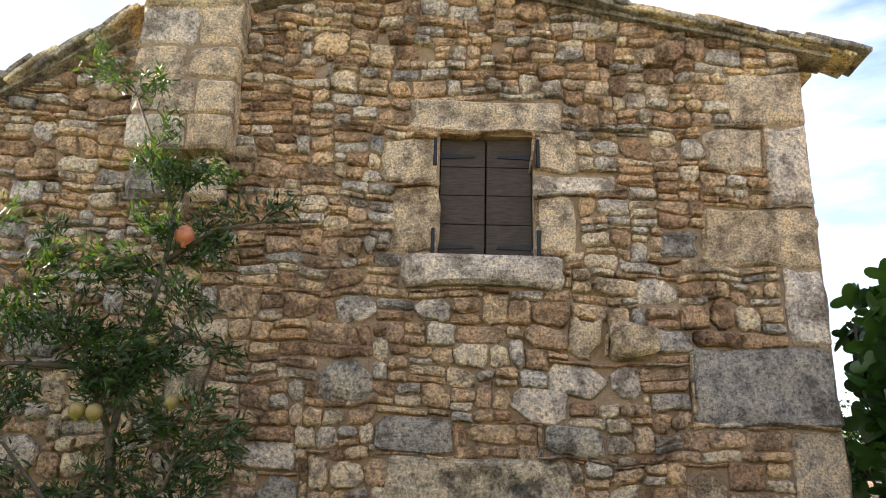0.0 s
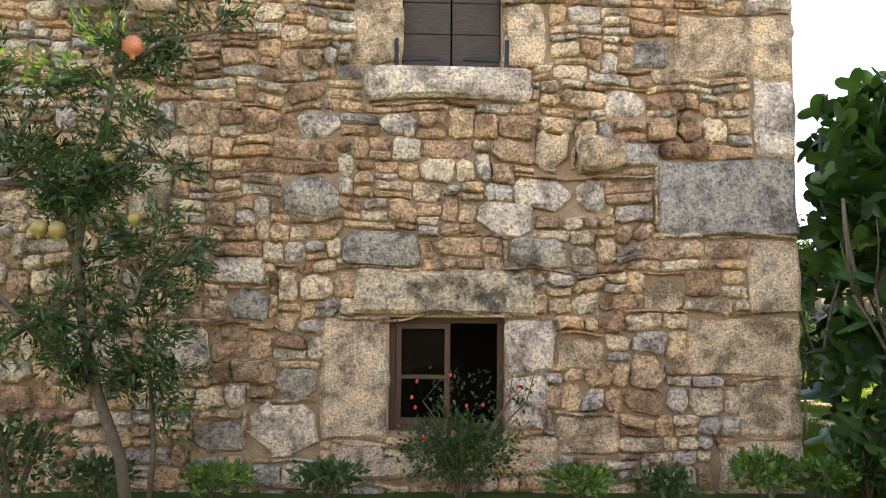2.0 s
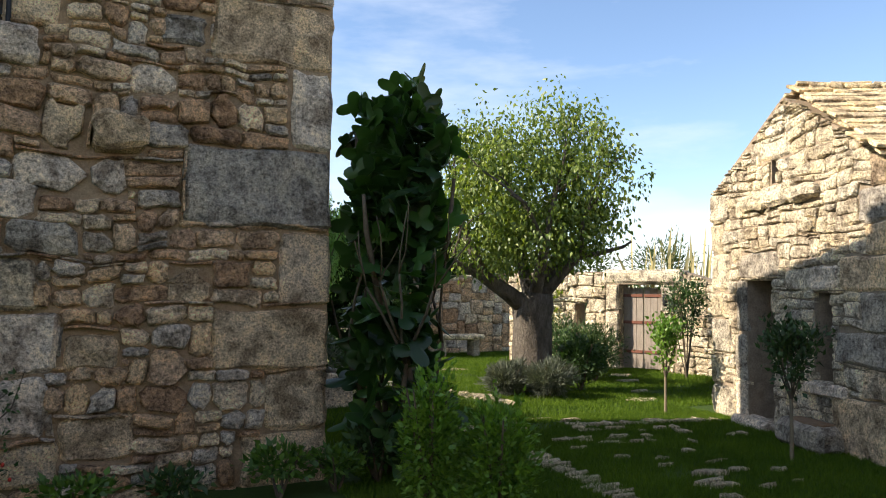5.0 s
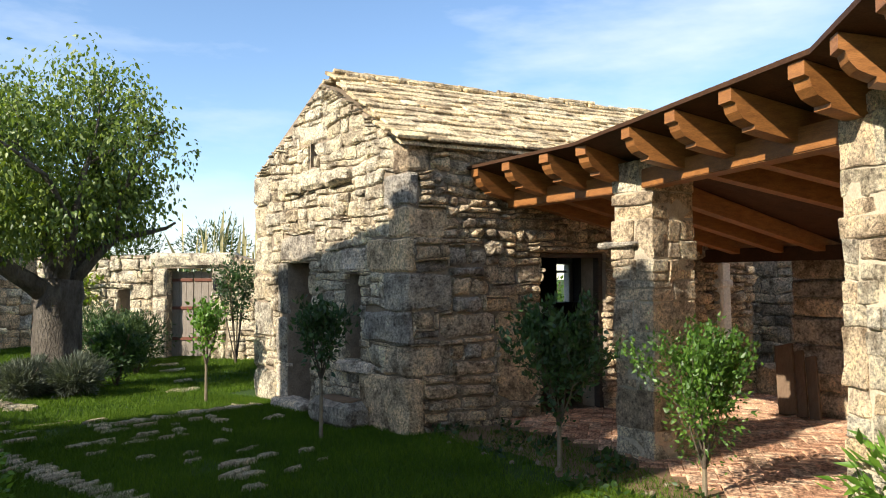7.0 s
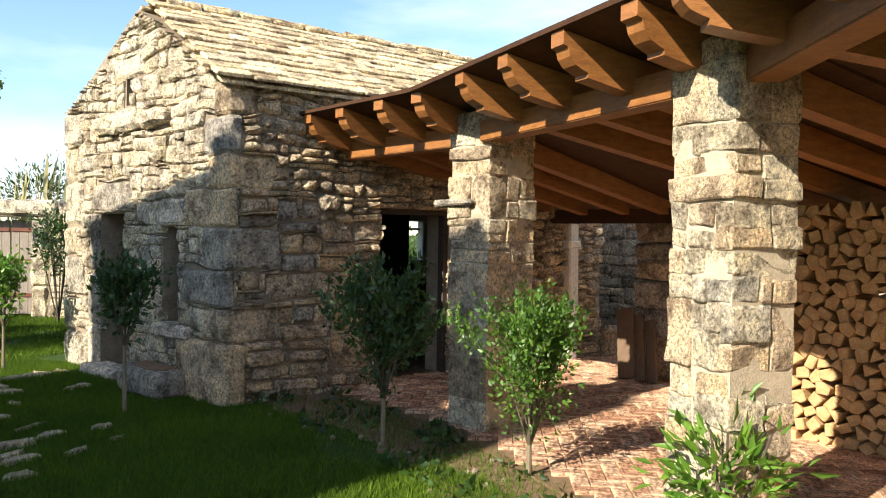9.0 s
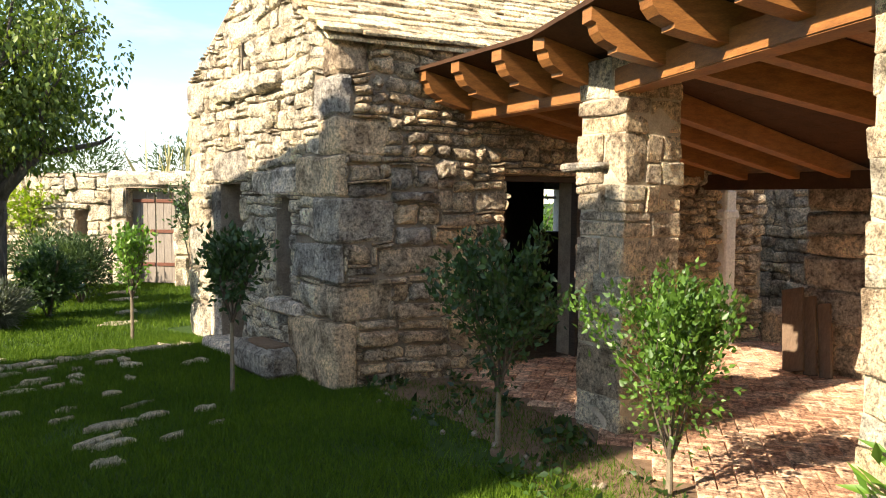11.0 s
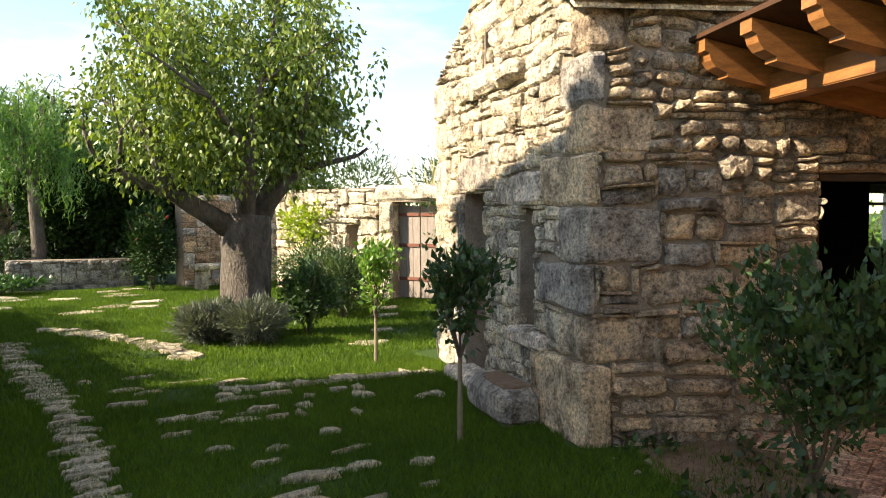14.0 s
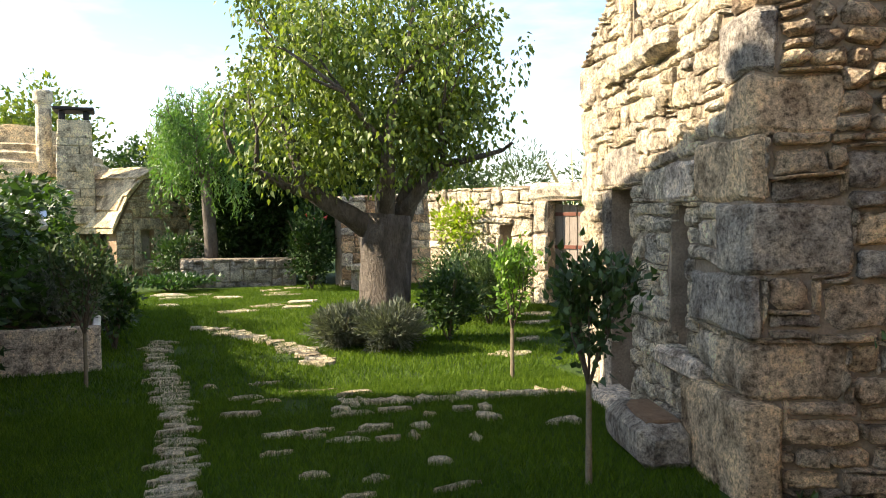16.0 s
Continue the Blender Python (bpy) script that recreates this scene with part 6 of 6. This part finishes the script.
for k in range(12):
    f = k / 11
    r, z = 2.6 * math.cos(f * 1.45), 1.6 + 2.2 * math.sin(f * 1.45)
    ring = [bm.verts.new(cen + Vector((math.cos(i * math.tau / 28) * r, math.sin(i * math.tau / 28) * r, z))) for i in range(28)]
    ring2 = [bm.verts.new(cen + Vector((math.cos(i * math.tau / 28) * r, math.sin(i * math.tau / 28) * r, z + 0.13))) for i in range(28)]
    if prev:
        for i in range(28):
            bm.faces.new((prev[i], prev[(i + 1) % 28], ring[(i + 1) % 28], ring[i]))
    for i in range(28):
        bm.faces.new((ring[i], ring[(i + 1) % 28], ring2[(i + 1) % 28], ring2[i]))
    prev = ring2
bm.faces.new(prev)
part("roof", bm, M_SLAB, kiln, "stepped rings of stone slabs")
bm = bmesh.new()
tube(bm, [(3.6, 25.0, -0.2), (3.6, 25.0, 1.75)], (2.45, 2.45), 28)
part("wall", bm, M_PALE, kiln)
chim = thing("chimney", (5.1, 22.6, 2.2), "tapered stone chimney with a blackened slab cap", "chimney")
z = 1.4
_r = random.Random(97)
while z < 3.72:
    h = 0.2
    w = 0.44 - 0.09 * (z - 1.4) / 2.3
    cut = 5.1 + _r.uniform(-0.15, 0.15)
    part("stone", rock(5.1 - w, 22.6 - w, z, cut, 22.6 + w, z + h, Matrix(), 0.012, 0.02, 0), M_PALE, chim)
    part("stone", rock(cut, 22.6 - w, z, 5.1 + w, 22.6 + w, z + h, Matrix(), 0.012, 0.02, 0), M_PALE, chim)
    z += h
for sx in (-1, 1):
    for sy in (-1, 1):
        part("cap_leg", rock(5.1 + sx * 0.26 - 0.06, 22.6 + sy * 0.26 - 0.06, z, 5.1 + sx * 0.26 + 0.06, 22.6 + sy * 0.26 + 0.06, z + 0.22, Matrix(), 0.01, 0.02, 0), M_IRON, chim)
part("cap", rock(4.66, 22.16, z + 0.22, 5.54, 23.04, z + 0.30, Matrix(), 0.01, 0.02), M_IRON, chim, "blackened slab")
flue = thing("flue_pipe", (4.4, 23.0, 3.2), "round plastered flue pipe with a collar", "chimney")
bm = bmesh.new()
tube(bm, [(4.42, 23.0, 2.6), (4.42, 23.0, 4.25)], (0.19, 0.17), 14)
part("pipe", bm, M_PALE, flue)
bm = bmesh.new()
tube(bm, [(4.42, 23.0, 4.25), (4.42, 23.0, 4.30), (4.42, 23.0, 4.52), (4.42, 23.0, 4.55)], (0.20, 0.22, 0.22, 0.19), 14)
part("collar", bm, M_PALE, flue)

# ---- the far hedge that closes the view ----
hedge = plant("far_hedge", (8.0, 45.0, 0), "distant line of trees beyond the yards", "trees")
tagged(hedge, kind="stuff")
p_ = np.concatenate([cloud((x, 46 + 3 * math.sin(x * 1.7), 1.4), (3.2, 2.0, 2.0 + 0.7 * math.sin(x)), 900, 0.5)[0] for x in range(-30, 64, 4)])
leaves("foliage", p_, NRG.normal(0, 1, p_.shape), 0.35, L_DARK, hedge)
# Unseen pale wall, added to bounce sunlight onto the farmhouse front.
bm = bmesh.new()
slab_wall(bm, frame_of((18.0, -5.0), (-1, 0)), 34.0, [(0, 4.2), (34, 4.2)], 0.4, [])
tagged(part("wall_8", bm, M_PALE), "added tall pale stone wall, unseen, closing the yard and bouncing sunlight into it", "wall", kind="structure")
# ---- grass ----
def in_poly(x, y):
    """True on the lawn: off the house, the paving and the walls."""
    lx, ly = x - C0.x, y - C0.y
    s = lx * sd.x + ly * sd.y
    v = lx * -sd.y + ly * sd.x
    house_ = (s > -0.15 + 0.12 * v) & (v > -0.1) & (v < 3.5) & (s < 5.4)
    px, py = x - 9.28, y - 3.28
    a = px * pv.x + py * pv.y
    b = px * pu.x + py * pu.y
    pave = (a < 2.0) & (b > 0.0 + np.minimum(0, a * 0.277)) & (b < 8)
    farm_ = (x < 4.5) & (y > 6.75)
    return ~(house_ | pave | farm_)


def grass(n, x0, x1, y0, y1, h, w):
    x, y = NRG.uniform(x0, x1, n), NRG.uniform(y0, y1, n)
    ok = in_poly(x, y)
    bare = np.array([noise.noise(Vector((a * 0.9, b * 0.9, 4.2))) + 0.5 * noise.noise(Vector((a * 3.1, b * 3.1, 1.0))) for a, b in zip(x, y)])
    edge = (x - 9.28) * pu.x + (y - 3.28) * pu.y
    ok &= NRG.uniform(0, 1, n) > np.clip((bare - 0.30) * 2.2, 0, 0.85)
    ok &= NRG.uniform(0, 1, n) > np.where((y < 5.6) & (edge > -0.95 + 0.25 * np.sin(y * 3.0)), 0.72, 0.0)
    x, y = x[ok], y[ok]
    k = len(x)
    a = NRG.uniform(0, math.tau, k)
    hh = h * NRG.uniform(0.5, 1.3, k)
    lean = NRG.normal(0, 0.45, (k, 2)) * hh[:, None]
    v = np.empty((k, 3, 3))
    v[:, 0] = np.stack((x - w * np.cos(a), y - w * np.sin(a), np.full(k, -0.003)), 1)
    v[:, 1] = np.stack((x + w * np.cos(a), y + w * np.sin(a), np.full(k, -0.003)), 1)
    v[:, 2] = np.stack((x + lean[:, 0], y + lean[:, 1], hh), 1)
    return v.reshape(-1, 3)


v = np.concatenate((grass(330000, 4.2, 10.0, 2.0, 9.0, 0.045, 0.0032), grass(200000, 4.6, 13.5, 9.0, 19.0, 0.05, 0.0055), grass(24000, 3.0, 9.2, -1.0, 3.2, 0.07, 0.004)))
tagged(raw_np("grass", v, np.arange(len(v)).reshape(-1, 3), L_GRASS), "short green lawn grass with bare patches", "grass", kind="stuff")
# weeds and earth along the paving's edge
M_EARTHSTONE = plain_mat("dusty_pebble", (0.2, 0.15, 0.1), (0.34, 0.28, 0.2), 30, 0.95, 0.5)
bm = bmesh.new()
_in, _out = [], []
for k in range(61):
    x = 2.0 - k * 0.1
    y = min(0, x * 0.277)
    _in.append(bm.verts.new(PER @ Vector((x, y + 0.02, 0.006))))
    _out.append(bm.verts.new(PER @ Vector((x, y - 0.75 - 0.3 * noise.noise(Vector((x * 1.3, 2, 0))) - 0.12 * noise.noise(Vector((x * 6, 5, 0))), 0.004))))
for k in range(60):
    bm.faces.new((_in[k], _in[k + 1], _out[k + 1], _out[k]))
tagged(part("soil", bm, M_EARTH), "bare brown earth strip along the paving", "soil", kind="structure")
bm = bmesh.new()
for k in range(70):
    x, y = _r.uniform(-3.4, 2.0), _r.uniform(-1.0, -0.05)
    q = PER @ Vector((x, y + min(0, x * 0.277), 0))
    s = _r.uniform(0.008, 0.03)
    bmesh.ops.create_icosphere(bm, subdivisions=1, radius=s, matrix=Matrix.Translation((q.x, q.y, s * 0.3)))
tagged(part("pebbles", bm, M_EARTHSTONE), "loose pebbles on bare earth", "pebbles", kind="stuff")
q = [PER @ Vector((x, y + min(0, x * 0.277), 0)) for x, y in zip(NRG.uniform(-3.2, 2.0, 1300), NRG.uniform(-0.95, -0.02, 1300))]
p_ = np.array([tuple(a) for a in q]) + np.array((0, 0, 0.01))
p_[:, 2] += NRG.uniform(0, 0.05, len(p_))
lump = np.array([noise.noise(Vector(a) * 2.4) for a in p_])
p_ = p_[lump > 0.0]
tagged(leaves("weeds", p_, NRG.normal(0, 1, p_.shape) + np.array((0, 0, 0.7)), 0.075, L_POME, None), "low broad-leaved weeds on bare earth", "weeds", kind="stuff")
